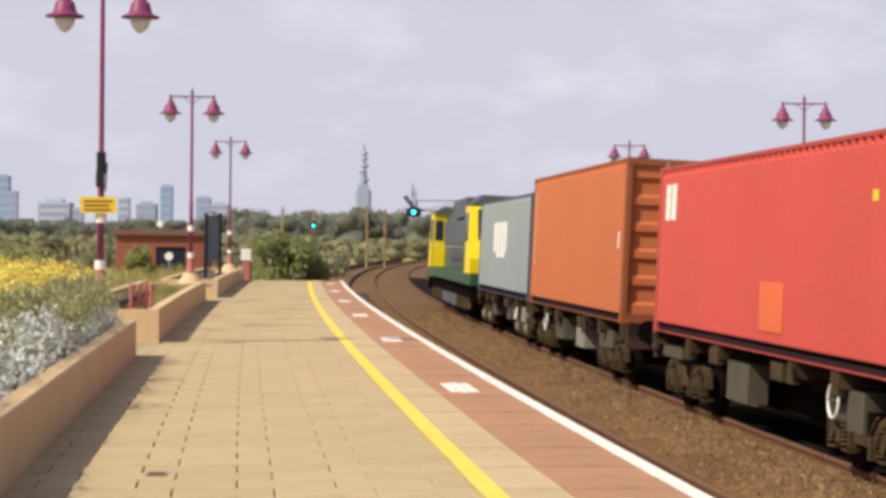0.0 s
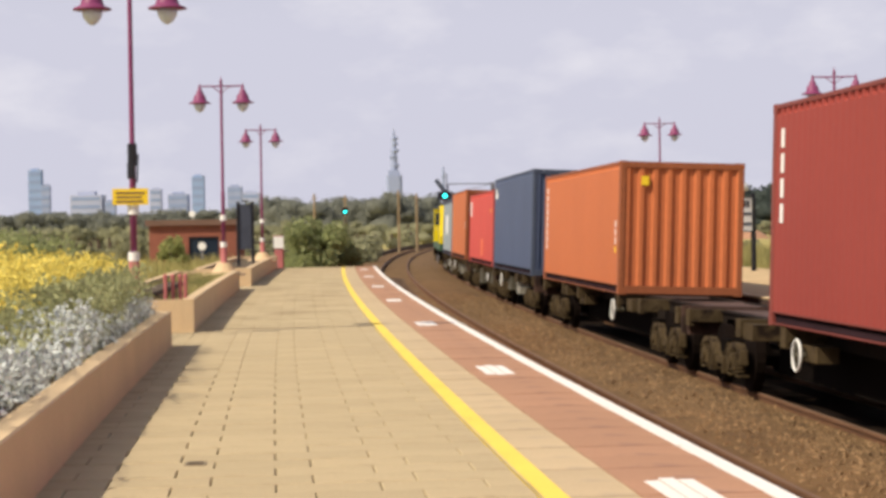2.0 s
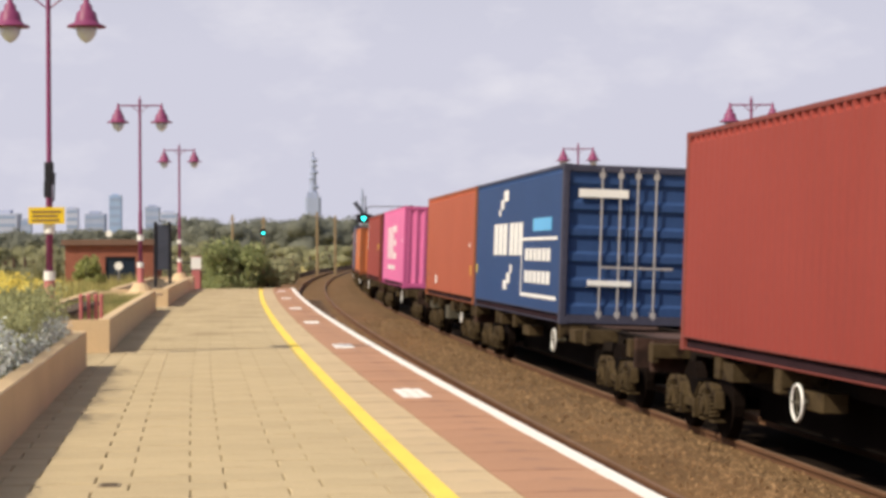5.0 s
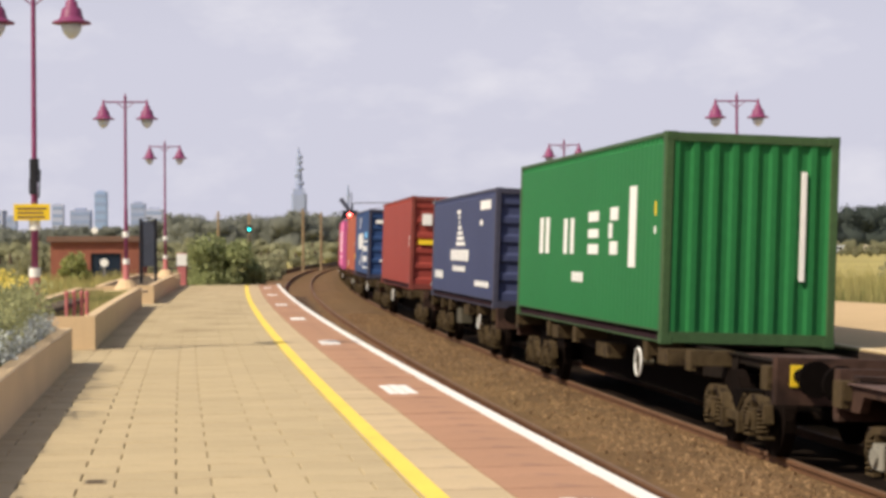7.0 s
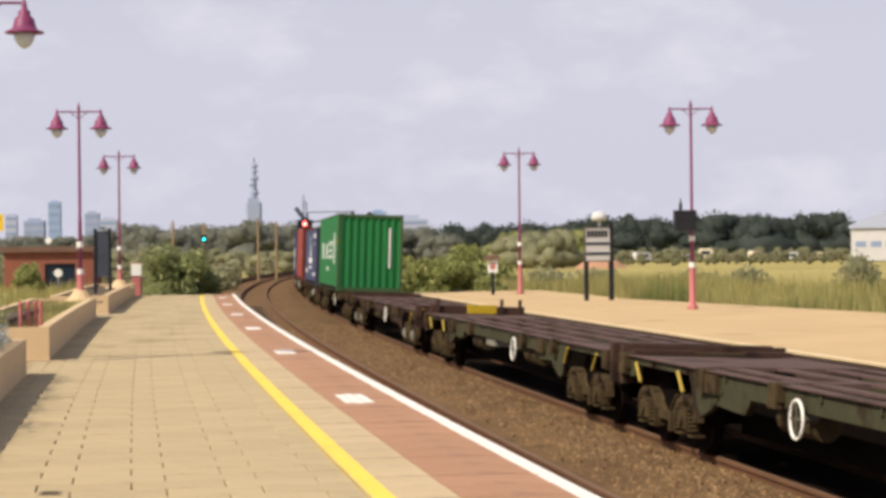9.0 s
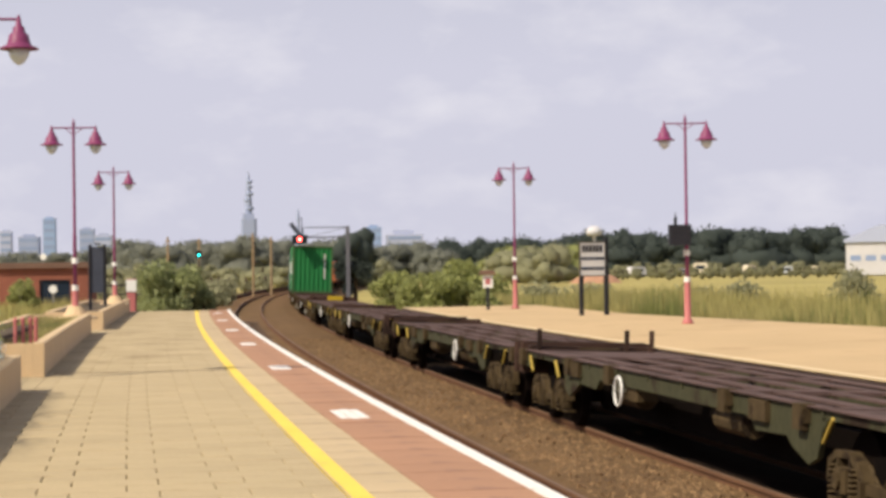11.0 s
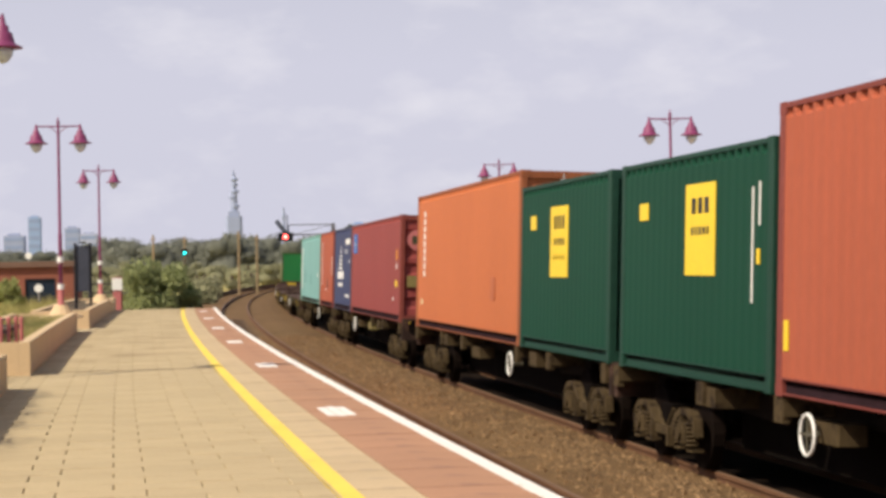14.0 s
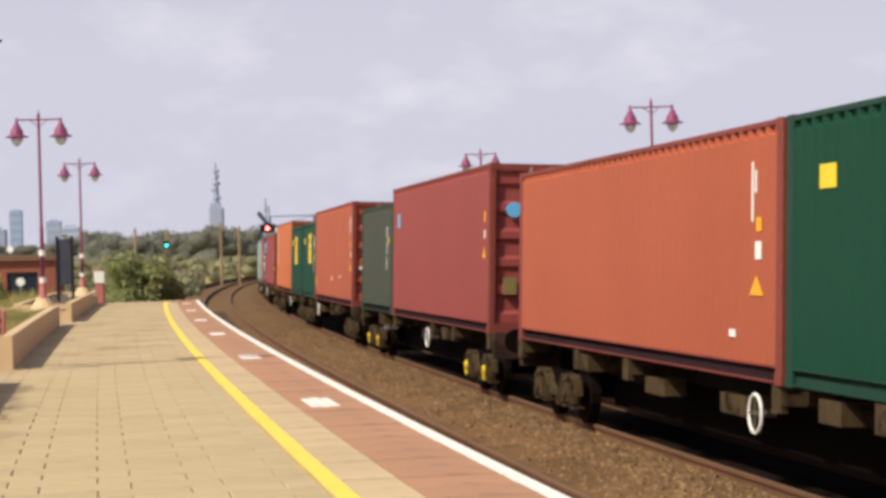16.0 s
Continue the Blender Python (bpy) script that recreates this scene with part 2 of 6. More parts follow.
# ---- building helpers ----
class Geo:
    """Collects vertices and faces for one mesh."""

    def __init__(self):
        self.v, self.f = [], []

    def add(self, verts, faces):
        k = len(self.v)
        self.v += [tuple(p) for p in verts]
        self.f += [tuple(i + k for i in f) for f in faces]
        return self

    def box(self, a, b, cut=0.0, m=None):
        """A box from corner a to corner b; cut: bevel of its upright edges."""
        (x0, y0, z0), (x1, y1, z1) = a, b
        if cut:
            ring = [(x0 + cut, y0), (x1 - cut, y0), (x1, y0 + cut), (x1, y1 - cut), (x1 - cut, y1), (x0 + cut, y1), (x0, y1 - cut), (x0, y0 + cut)]
        else:
            ring = [(x0, y0), (x1, y0), (x1, y1), (x0, y1)]
        return self.prism(ring, z0, z1, m)

    def prism(self, ring, z0, z1, m=None):
        n = len(ring)
        v = [Vector((x, y, z0)) for x, y in ring] + [Vector((x, y, z1)) for x, y in ring]
        if m:
            v = [m @ p for p in v]
        return self.add(v, [tuple(range(n - 1, -1, -1)), tuple(range(n, 2 * n))] + [(i, (i + 1) % n, n + (i + 1) % n, n + i) for i in range(n)])

    def rod(self, a, b, r, n=8, r2=None):
        a, b = Vector(a), Vector(b)
        turn = (b - a).to_track_quat("Z", "Y").to_matrix()
        v = []
        for p, q in ((a, r), (b, r if r2 is None else r2)):
            v += [p + turn @ Vector((math.cos(6.28319 * i / n) * q, math.sin(6.28319 * i / n) * q, 0)) for i in range(n)]
        return self.add(v, [tuple(range(n - 1, -1, -1)), tuple(range(n, 2 * n))] + [(i, (i + 1) % n, n + (i + 1) % n, n + i) for i in range(n)])

    def lathe(self, rings, at=(0, 0, 0), n=16):
        """rings: (radius, height) from bottom to top."""
        v = [(at[0] + r * math.cos(6.28319 * i / n), at[1] + r * math.sin(6.28319 * i / n), at[2] + z) for r, z in rings for i in range(n)]
        f = [(k * n + i, k * n + (i + 1) % n, (k + 1) * n + (i + 1) % n, (k + 1) * n + i) for k in range(len(rings) - 1) for i in range(n)]
        f += [tuple(range(n - 1, -1, -1)), tuple(range((len(rings) - 1) * n, len(rings) * n))]
        return self.add(v, f)

    def ring(self, at, axis, r, tube, n=20, k=6):
        axis = Vector(axis).normalized()
        turn = axis.to_track_quat("Z", "Y").to_matrix()
        v = []
        for i in range(n):
            a = 6.28319 * i / n
            for j in range(k):
                b = 6.28319 * j / k
                q = r + tube * math.cos(b)
                v.append(Vector(at) + turn @ Vector((q * math.cos(a), q * math.sin(a), tube * math.sin(b))))
        return self.add(v, [(i * k + j, ((i + 1) % n) * k + j, ((i + 1) % n) * k + (j + 1) % k, i * k + (j + 1) % k) for i in range(n) for j in range(k)])

    def leaf(self, p, size, rng):
        """One folded leaf or tuft of two triangles with a random turn."""
        d = Vector((rng.uniform(-1, 1), rng.uniform(-1, 1), rng.uniform(-1, 1))).normalized()
        e = d.orthogonal().normalized()
        e.rotate(Matrix.Rotation(rng.uniform(0, 6.28), 3, d))
        g = d.cross(e)
        p = Vector(p)
        return self.add([p - d * size, p + e * size * 0.55 + g * size * 0.2, p + d * size, p - e * size * 0.55 + g * size * 0.2], [(0, 1, 2), (0, 2, 3)])


def mesh(name, geo, material, smooth=False):
    me = bpy.data.meshes.new(name)
    me.from_pydata(geo.v, [], geo.f)
    me.materials.append(material)
    if smooth:
        me.polygons.foreach_set("use_smooth", [True] * len(me.polygons))
    me.update()
    return me


def part(name, geo, material, parent, label="", smooth=False):
    ob = new(name, mesh(name, geo, material, smooth))
    ob.parent = parent
    return tagged(ob, label) if label else ob


def thing(name, label, category, m=None, group="", geo=None, material=None, kind="", smooth=False):
    ob = new(name, mesh(name, geo, material, smooth) if geo else None)
    if m is not None:
        ob.matrix_world = m
    return tagged(ob, label, category, group, kind)


def again(ob, parent, m):
    """The same part once more, on the same mesh."""
    twin = new(ob.name.split(".")[0], ob.data)
    twin.parent = parent
    twin.matrix_basis = m
    return twin


def ribbon(offs, zs, s0, s1, step):
    """A strip along the line with a cross-section of (off, z) points."""
    g, n = Geo(), len(offs)
    count = max(1, round((s1 - s0) / step))
    for i in range(count + 1):
        s = s0 + (s1 - s0) * i / count
        g.v += [tuple(along(s, o, z)) for o, z in zip(offs, zs)]
    for i in range(count):
        g.f += [(i * n + j, i * n + j + 1, (i + 1) * n + j + 1, (i + 1) * n + j) for j in range(n - 1)]
    return g


def closed_ribbon(offs, zs, s0, s1, step):
    g = ribbon(list(offs) + [offs[0]], list(zs) + [zs[0]], s0, s1, step)
    n, rows = len(offs) + 1, len(g.v) // (len(offs) + 1)
    g.f += [tuple(range(n - 1)), tuple((rows - 1) * n + j for j in range(n - 2, -1, -1))]
    return g

# ---- ground, track and platforms ----
def ground_height(x, y):
    s = y - 30
    off = x - (3.5 - HEAD * s + s * s / (2 * ARC))
    z = -1.25
    if off < -9.0:
        bank = min(1.0, (-9.0 - off) / 1.5) * max(0.0, min(1.0, (135 - y) / 40)) * max(0.0, min(1.0, (70 + off) / 30))
        z += 1.10 * bank
    if off > 9:
        z += 0.35 * math.exp(-((off - 22) / 14) ** 2) * max(0.0, min(1.0, (150 - y) / 60))
    return z


def ground():
    xs = [-4500, -2500, -1200, -600, -300, -160, -100] + [-80 + 2 * i for i in range(81)] + [90, 120, 200, 400, 800, 1600, 3000, 4500]
    ys = [-2500, -1000, -500, -250, -120] + [-80 + 5 * i for i in range(60)] + [240, 280, 340, 420, 600, 900, 1400, 2200, 3200, 4600]
    g, n = Geo(), len(xs)
    g.v = [(x, y, ground_height(x, y) if abs(x) < 90 and -100 < y < 300 else -1.25) for y in ys for x in xs]
    g.f = [(j * n + i, j * n + i + 1, (j + 1) * n + i + 1, (j + 1) * n + i) for j in range(len(ys) - 1) for i in range(n - 1)]
    thing("ground", "dry yellow-green grassland reaching the horizon", "ground", geo=g, material=M["grass"], kind="structure")


ground()
RAIL_Z, SINK, CANT = -0.905, -0.13, math.tan(radians(LEAN))
BED = [(-3.72, -1.06), (-3.0, -1.05), (-2.28, -1.05), (-1.5, -1.04), (-0.9, -1.01), (-0.4, -1.02), (0.15, -1.09), (0.45, -1.115), (1.22, -1.14), (2.0, -1.18), (2.86, -1.20)]


def bed_height(off):
    for (a, p), (b, q) in zip(BED, BED[1:]):
        if a <= off <= b:
            return p + (q - p) * (off - a) / (b - a)
    return -1.2


g = ribbon([-7.2, -5.0] + [o for o, z in BED] + [4.2, 6.0], [-1.27, -1.09] + [z for o, z in BED] + [-1.22, -1.27], 44, 420, 6)
thing("track_bed_far", "brown stone ballast under the two tracks", "ballast", geo=g, material=M["ballast"], kind="structure")
g = ribbon([o for o, z in BED], [z for o, z in BED], -430, 44, 4)
thing("track_bed", "brown stone ballast under the two tracks", "ballast", geo=g, material=M["ballast"], kind="structure")


def rail(center, side, s0, s1, step):
    """One rail with head, web and foot."""
    o = center + side * 0.7535
    z = RAIL_Z - side * 0.7535 * CANT
    z += 0.03 if center < 0 else SINK
    prof = [(-0.07, -0.16), (-0.07, -0.14), (-0.012, -0.12), (-0.012, -0.045), (-0.036, -0.04), (-0.036, -0.006), (-0.03, 0.0),
            (0.03, 0.0), (0.036, -0.006), (0.036, -0.04), (0.012, -0.045), (0.012, -0.12), (0.07, -0.14), (0.07, -0.16)]
    ob = thing("rail", "rust-brown steel running rail laid on sleepers", "rail", group="rails", kind="structure",
               geo=closed_ribbon([o + a for a, b in prof], [z + b for a, b in prof], s0, s1, step), material=M["rail"])
    part("running_surface", closed_ribbon([o - 0.026, o + 0.026, o + 0.026, o - 0.026], [z + 0.0005, z + 0.0005, z + 0.003, z + 0.003], s0, s1, step), M["rail_top"], ob, "worn steel rail head")


for c in (-2.60, 1.22):
    for side in (-1, 1):
        rail(c, side, -430, 420, 3)
sleeper_mesh = None
for c, s0, s1 in ((-2.60, -24, 70), (1.22, -24, 70)):
    rest = Geo()
    for i in range(int((s1 - s0) / 0.65)):
        s = s0 + i * 0.65
        if sleeper_mesh is None:
            sleeper_mesh = mesh("sleeper", Geo().box((-1.25, -0.125, -0.12), (1.25, 0.125, 0), 0.02), M["sleeper"])
        ob = new("sleeper", sleeper_mesh)
        ob.matrix_world = on_line(s, c, RAIL_Z - 0.158 + (0.03 if c < 0 else SINK), LEAN)
        tagged(ob, "weathered railway sleeper half sunk in ballast", "sleeper", "sleepers", "structure")

# near-black strip that paints the train's shade onto the ballast
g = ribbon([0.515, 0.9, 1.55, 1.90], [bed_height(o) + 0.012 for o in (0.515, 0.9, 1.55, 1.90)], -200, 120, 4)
thing("four_foot", "ballast blackened with train shade between the freight rails", "ballast", geo=g, material=M["oily"], kind="structure")

# platform body, edge and paving
EDGE = -3.702
body = closed_ribbon([-9.6, EDGE - 0.10, EDGE - 0.10, -9.6], [-0.062, -0.062, -1.3, -1.3], -90, 47.5, 4)
platform = thing("platform", "concrete-slab railway platform with painted edge lines", "platform", geo=body, material=M["platform_wall"], kind="structure")
part("bedding", ribbon([-9.55, EDGE - 0.12], [-0.056, -0.056], -89.9, 47.4, 4), M["joint"], platform, "sandy joints between the slabs")
part("edge_coping", closed_ribbon([-3.825, EDGE, EDGE, -3.825], [0.004, 0.0, -0.10, -0.10], -90, 47.5, 2.5), M["white_line"], platform, "white-painted platform edge stone")
part("edge_lip", closed_ribbon([EDGE - 0.01, EDGE + 0.012, EDGE + 0.012, EDGE - 0.01], [-0.012, -0.02, -0.10, -0.10], -90, 47.5, 2.5), M["platform_wall"], platform)
part("yellow_line", closed_ribbon([-5.035, -4.905, -4.905, -5.035], [0.006, 0.006, -0.04, -0.04], -90, 45.6, 2.5), M["yellow_line"], platform, "worn yellow safety line")


STRIPS = []


def strip_slabs(name, o0, o1, material, label):
    """A row of single slabs along the platform, and plain paving behind the viewer."""
    rng, length, gap, h = random.Random(5), 0.60, 0.006, (o1 - o0) / 2 - 0.006
    me = mesh(name, Geo().box((-h, -length / 2 + gap, -0.05), (h, length / 2 - gap, 0.0)), material)
    for i in range(118):
        STRIPS.append((name, me, on_line(-23.4 + length * i, (o0 + o1) / 2, rng.uniform(-0.003, 0.003))))
    part(name + "_behind", ribbon([o0, o1], [0.0, 0.0], -90, -23.7, 4), material, platform, label)


strip_slabs("red_paving", -4.515, -3.825, M["red_strip"], "red-brown paving strip along the platform edge")
strip_slabs("buff_paving", -4.905, -4.515, M["tan"], "buff paving between yellow line and red strip")
part("line_border", ribbon([-5.055, -5.035], [0.0, 0.0], -90, 47.4, 4), M["slab"], platform, "slab edge beside the yellow line")

ROW, WIDE = 0.40, 0.60
slab_mesh, far_slabs, rng = {}, Geo(), random.Random(11)
pieces = []
for r in range(int(67 / ROW)):
    s = -20 + r * ROW
    o1 = -5.055 - (0.0 if r % 2 else 0.22)
    edges = [-5.055] + [o1 - WIDE * k for k in range(0 if r % 2 == 0 else 1, 8)]
    edges = [e for e in edges if e > -7.9] + [-7.9]
    for a, b in zip(edges[1:], edges[:-1]):
        if b - a < 0.03:
            continue
        w = round(b - a, 3)
        gap, dz = 0.0045, rng.uniform(-0.004, 0.002)
        if len(pieces) < 300:
            if w not in slab_mesh:
                h, d = w / 2 - gap, ROW / 2 - gap
                slab_mesh[w] = mesh("paving_slab", Geo().add(
                    [(-h, -d, -0.05), (h, -d, -0.05), (h, d, -0.05), (-h, d, -0.05), (-h, -d, -0.006), (h, -d, -0.006), (h, d, -0.006), (-h, d, -0.006),
                     (-h + 0.006, -d + 0.006, 0), (h - 0.006, -d + 0.006, 0), (h - 0.006, d - 0.006, 0), (-h + 0.006, d - 0.006, 0)],
                    [(0, 1, 5, 4), (1, 2, 6, 5), (2, 3, 7, 6), (3, 0, 4, 7), (4, 5, 9, 8), (5, 6, 10, 9), (6, 7, 11, 10), (7, 4, 8, 11), (8, 9, 10, 11)]), M["slab"])
            pieces.append((slab_mesh[w], on_line(s + ROW / 2, (a + b) / 2, dz)))
        else:
            p = [along(s + gap, a + gap, dz), along(s + gap, b - gap, dz), along(s + ROW - gap, b - gap, dz), along(s + ROW - gap, a + gap, dz)]
            far_slabs.add(p + [q - Vector((0, 0, 0.05)) for q in p], [(0, 1, 2, 3), (4, 5, 1, 0), (5, 6, 2, 1), (6, 7, 3, 2), (7, 4, 0, 3)])
tagged(part("far_paving", far_slabs, M["slab"], platform, "worn buff concrete paving slabs"), kind="stuff")
part("near_paving", ribbon([-7.9, -5.055], [0.0, 0.0], -90, -20.0, 5), M["slab"], platform, "worn buff concrete paving")
part("verge_paving", ribbon([-9.6, -7.9], [-0.004, -0.004], -90, 47.4, 5), M["slab"], platform, "worn buff concrete paving")

crack = thing("expansion_joint", "dark expansion joint across the platform", "joint", geo=closed_ribbon([-7.6, -5.06, -5.06, -7.6], [0.004, 0.004, -0.02, -0.02], 0.16, 0.21, 0.05), material=M["bark"], kind="structure")
# a thin dark plate stands in for a stain on the slabs
for s, o in ((-16.9, -6.98),):
    p = along(s, o, 0.003)
    cover = thing("drain_cover", "small dark plate standing for a stain on the paving", "drain cover", pose(p.x, p.y, p.z, 0, 0, 5), "drain covers")
    part("plate", Geo().box((-0.05, -0.08, -0.01), (0.05, 0.08, 0.003), 0.01), M["bark"], cover)
    part("rim", Geo().box((-0.07, -0.10, -0.012), (0.07, 0.10, 0.0), 0.01), M["joint"], cover)

# unreadable painted warnings on the red strip
for y in (11.1, 20.6, 30.6, 40.6, 50.3, 60.6, 71.0):
    g = Geo()
    s = y - 30
    for o, l0, l1 in ((-4.385, -0.62, 0.55), (-4.285, -0.68, 0.66), (-4.185, -0.60, 0.58)):
        p = [along(s + l0, o, 0.006), along(s + l0, o + 0.088, 0.006), along(s + l1, o + 0.088, 0.006), along(s + l1, o, 0.006)]
        g.add(p + [q - Vector((0, 0, 0.004)) for q in p], [(0, 1, 2, 3), (4, 5, 1, 0), (5, 6, 2, 1), (6, 7, 3, 2), (7, 4, 0, 3)])
    part("painted_warning", g, M["white_line"], platform, "worn white painted lettering bars")

# far platform
FAR_EDGE = 2.86
def far_back(s):
    return 8.1 if s > 30 else 8.1 + (30 - s) * 0.13


g = Geo()
count = 60
for i in range(count + 1):
    s = -120 + (46 + 120) * i / count
    for o, z in ((FAR_EDGE, -1.3), (FAR_EDGE, -0.02), (FAR_EDGE + 0.16, 0.0), (far_back(s) if s > -20 else 14.6, 0.02), (far_back(s) if s > -20 else 14.6, -1.3)):
        g.v.append(tuple(along(s, o, z)))
g.f = [(i * 5 + j, i * 5 + j + 1, i * 5 + j + 6, i * 5 + j + 5) for i in range(count) for j in range(4)] + [tuple(count * 5 + j for j in range(4, -1, -1))]
g.f = [q for i, q in enumerate(g.f) if i % 4 or i == 4 * count]
far_platform = thing("platform_opposite", "buff-surfaced opposite railway platform", "platform", geo=g, material=M["far_tan"], kind="structure")
# face given the dark brick colour to hold the shade behind the train
part("platform_face", ribbon([FAR_EDGE - 0.004, FAR_EDGE - 0.004], [-1.3, -0.03], -120, 46, 3), M["platform_wall"], far_platform, "dark platform face wall")
part("edge_line", closed_ribbon([FAR_EDGE + 0.02, FAR_EDGE + 0.17, FAR_EDGE + 0.17, FAR_EDGE + 0.02], [0.008, 0.008, -0.01, -0.01], -120, 46, 3), M["cream_line"], far_platform, "worn cream platform edge line")

# loose ballast stones between the tracks
stones, rng = Geo(), random.Random(3)
for i in range(11000):
    s = -19 + 62 * rng.random() ** 1.7
    o = rng.uniform(-1.45, 0.40) if rng.random() < 0.8 else rng.uniform(-3.0, -1.6)
    p = along(s, o, bed_height(o) + 0.004)
    r = rng.uniform(0.015, 0.030) if rng.random() < 0.75 else rng.uniform(0.030, 0.052)
    d = [Vector((rng.uniform(-1, 1), rng.uniform(-1, 1), rng.uniform(-0.2, 1))).normalized() * r * rng.uniform(0.8, 1.3) for k in range(2)]
    stones.add([p + Vector((r, 0, -r * .3)), p + Vector((-r * .5, r * .9, -r * .3)), p + Vector((-r * .5, -r * .9, -r * .3)), p + d[0] * 0.6 + Vector((0, 0, r * .55)), p + Vector((r * .6, r * .5, r * .35))],
               [(0, 4, 3), (0, 1, 4), (4, 1, 3), (1, 2, 3), (2, 0, 3)])
thing("loose_ballast", "loose brown ballast stones beside the rails", "ballast", geo=stones, material=M["stone"], kind="stuff")


# ---- planters ----
def planter(s0, s1, o, depth, height, label, end_wall=True):
    th = 0.16
    ob = thing("planter", label, "planter", group="platform planters")
    part("front_wall", closed_ribbon([o - th, o - 0.012, o, o, o - th], [height, height, height - 0.012, -0.002, -0.002], s0, s1, 2), M["planter"], ob)
    part("back_wall", closed_ribbon([o - depth, o - depth + th, o - depth + th, o - depth], [height, height, -0.2, -0.2], s0, s1, 2), M["planter"], ob)
    for a, b in ((s0, s0 + th), (s1 - th, s1)):
        part("end_wall", closed_ribbon([o - depth + th + 0.002, o - th - 0.002, o - th - 0.002, o - depth + th + 0.002], [height - 0.003, height - 0.003, -0.002, -0.002], a, b, 0.2), M["planter"], ob)
    part("soil", ribbon([o - depth + th, o - th], [height - 0.10, height - 0.10], s0 + th, s1 - th, 2), M["soil"], ob, "dry planting soil")
    return ob


planter(-60, -4.0, -7.82, 1.7, 0.45, "low buff-rendered planter full of flowers")
planter(-0.6, 20.0, -7.70, 1.6, 0.48, "low buff-rendered planter of dry grass")
planter(22.6, 46.5, -7.50, 1.5, 0.48, "low buff-rendered planter with sparse weeds")


def planting(name, label, s0, s1, o0, o1, z0, count, size, height, material, seed, stems=None):
    rng = random.Random(seed)
    g, st = Geo(), Geo()
    ob = thing(name, label, "plants", kind="stuff")
    for i in range(count):
        s, o = rng.uniform(s0, s1), rng.uniform(o0, o1)
        n = noise.noise(Vector((s * 0.9, o * 1.3, seed)))
        if name == "yellow_flowers" and n < rng.uniform(-0.35, 0.05):
            continue
        p = along(s, o, z0)
        top = height * (0.65 + 0.5 * n + rng.uniform(-0.15, 0.15))
        if stems:
            lean = Vector((rng.uniform(-.08, .08), rng.uniform(-.08, .08), top))
            st.add([p, p + Vector((0.008, 0, 0)), p + lean], [(0, 1, 2)])
            for k in range(5):
                g.leaf(p + lean + Vector((rng.uniform(-.05, .05), rng.uniform(-.05, .05), rng.uniform(-.03, .04))), size * rng.uniform(.6, 1.2), rng)
        else:
            h = top * rng.random() ** 0.5
            g.leaf(p + Vector((rng.uniform(-.06, .06), rng.uniform(-.06, .06), h)), size * rng.uniform(.6, 1.3), rng)
    part("foliage", g, material, ob)
    if stems:
        part("stem_cluster", st, stems, ob)
    return ob


planting("silver_shrubs", "silvery-leaved shrubs spilling over the planter edge", -19.5, -4.6, -8.60, -7.98, 0.34, 9000, 0.030, 0.50, M["silver"], 1)
planting("green_underplanting", "grey-green foliage between the flowers", -19.5, -4.3, -9.35, -8.15, 0.34, 9000, 0.032, 0.58, M["sage"], 2)
planting("tall_stems", "thin green flower stems in the planter", -12.5, -4.6, -8.7, -8.05, 0.34, 1500, 0.03, 0.75, M["sage"], 7, M["sage"])
planting("yellow_flowers", "dense yellow ragwort in bloom behind the planter", -19.5, -2.2, -10.9, -8.55, 0.30, 4600, 0.030, 1.06, M["bloom"], 3, M["sage"])
planting("yellow_flowers", "scattered yellow ragwort in bloom in the grass", -4, 14.0, -12.5, -9.4, 0.0, 500, 0.035, 0.85, M["bloom"], 4, M["sage"])


def grass(name, label, seed, count, spot, h0, h1, width=0.03):
    rng, g = random.Random(seed), Geo()
    for i in range(count):
        x, y, z = spot(rng)
        h = rng.uniform(h0, h1) * (0.8 + 0.5 * noise.noise(Vector((x * 0.25, y * 0.1, seed))))
        a = rng.uniform(0, 6.28)
        dx, dy = math.cos(a) * width, math.sin(a) * width
        tip = Vector((x + rng.uniform(-.25, .25) * h, y + rng.uniform(-.25, .25) * h, z + h))
        g.add([(x - dx, y - dy, z - 0.05), (x + dx, y + dy, z - 0.05), tip], [(0, 1, 2)])
    return thing(name, label, "grass", geo=g, material=M["blade"], kind="stuff")


def left_bank(rng):
    s = 5 + 75 * rng.random()
    o = -9.3 - 16 * rng.random() ** 1.5 * (1 + s / 60)
    p = along(s, o)
    return p.x, p.y, ground_height(p.x, p.y)


def in_planter(rng):
    p = along(rng.uniform(0, 19.6), rng.uniform(-9.1, -7.9), 0.36)
    return p


def right_bank(rng):
    s = 5 + 75 * rng.random()
    p = along(s, far_back(s) + 0.15 + 14 * rng.random() ** 1.8)
    return p.x, p.y, max(-0.9, ground_height(p.x, p.y))


grass("tall_grass", "tall dry yellow-green grass behind the planters", 21, 22000, left_bank, 0.35, 0.75)
grass("planter_grass", "short dry grass in the planter", 22, 5000, in_planter, 0.05, 0.16, 0.012)
grass("tall_grass", "tall dry grass and weeds behind the opposite platform", 23, 30000, right_bank, 0.9, 1.7, 0.035)


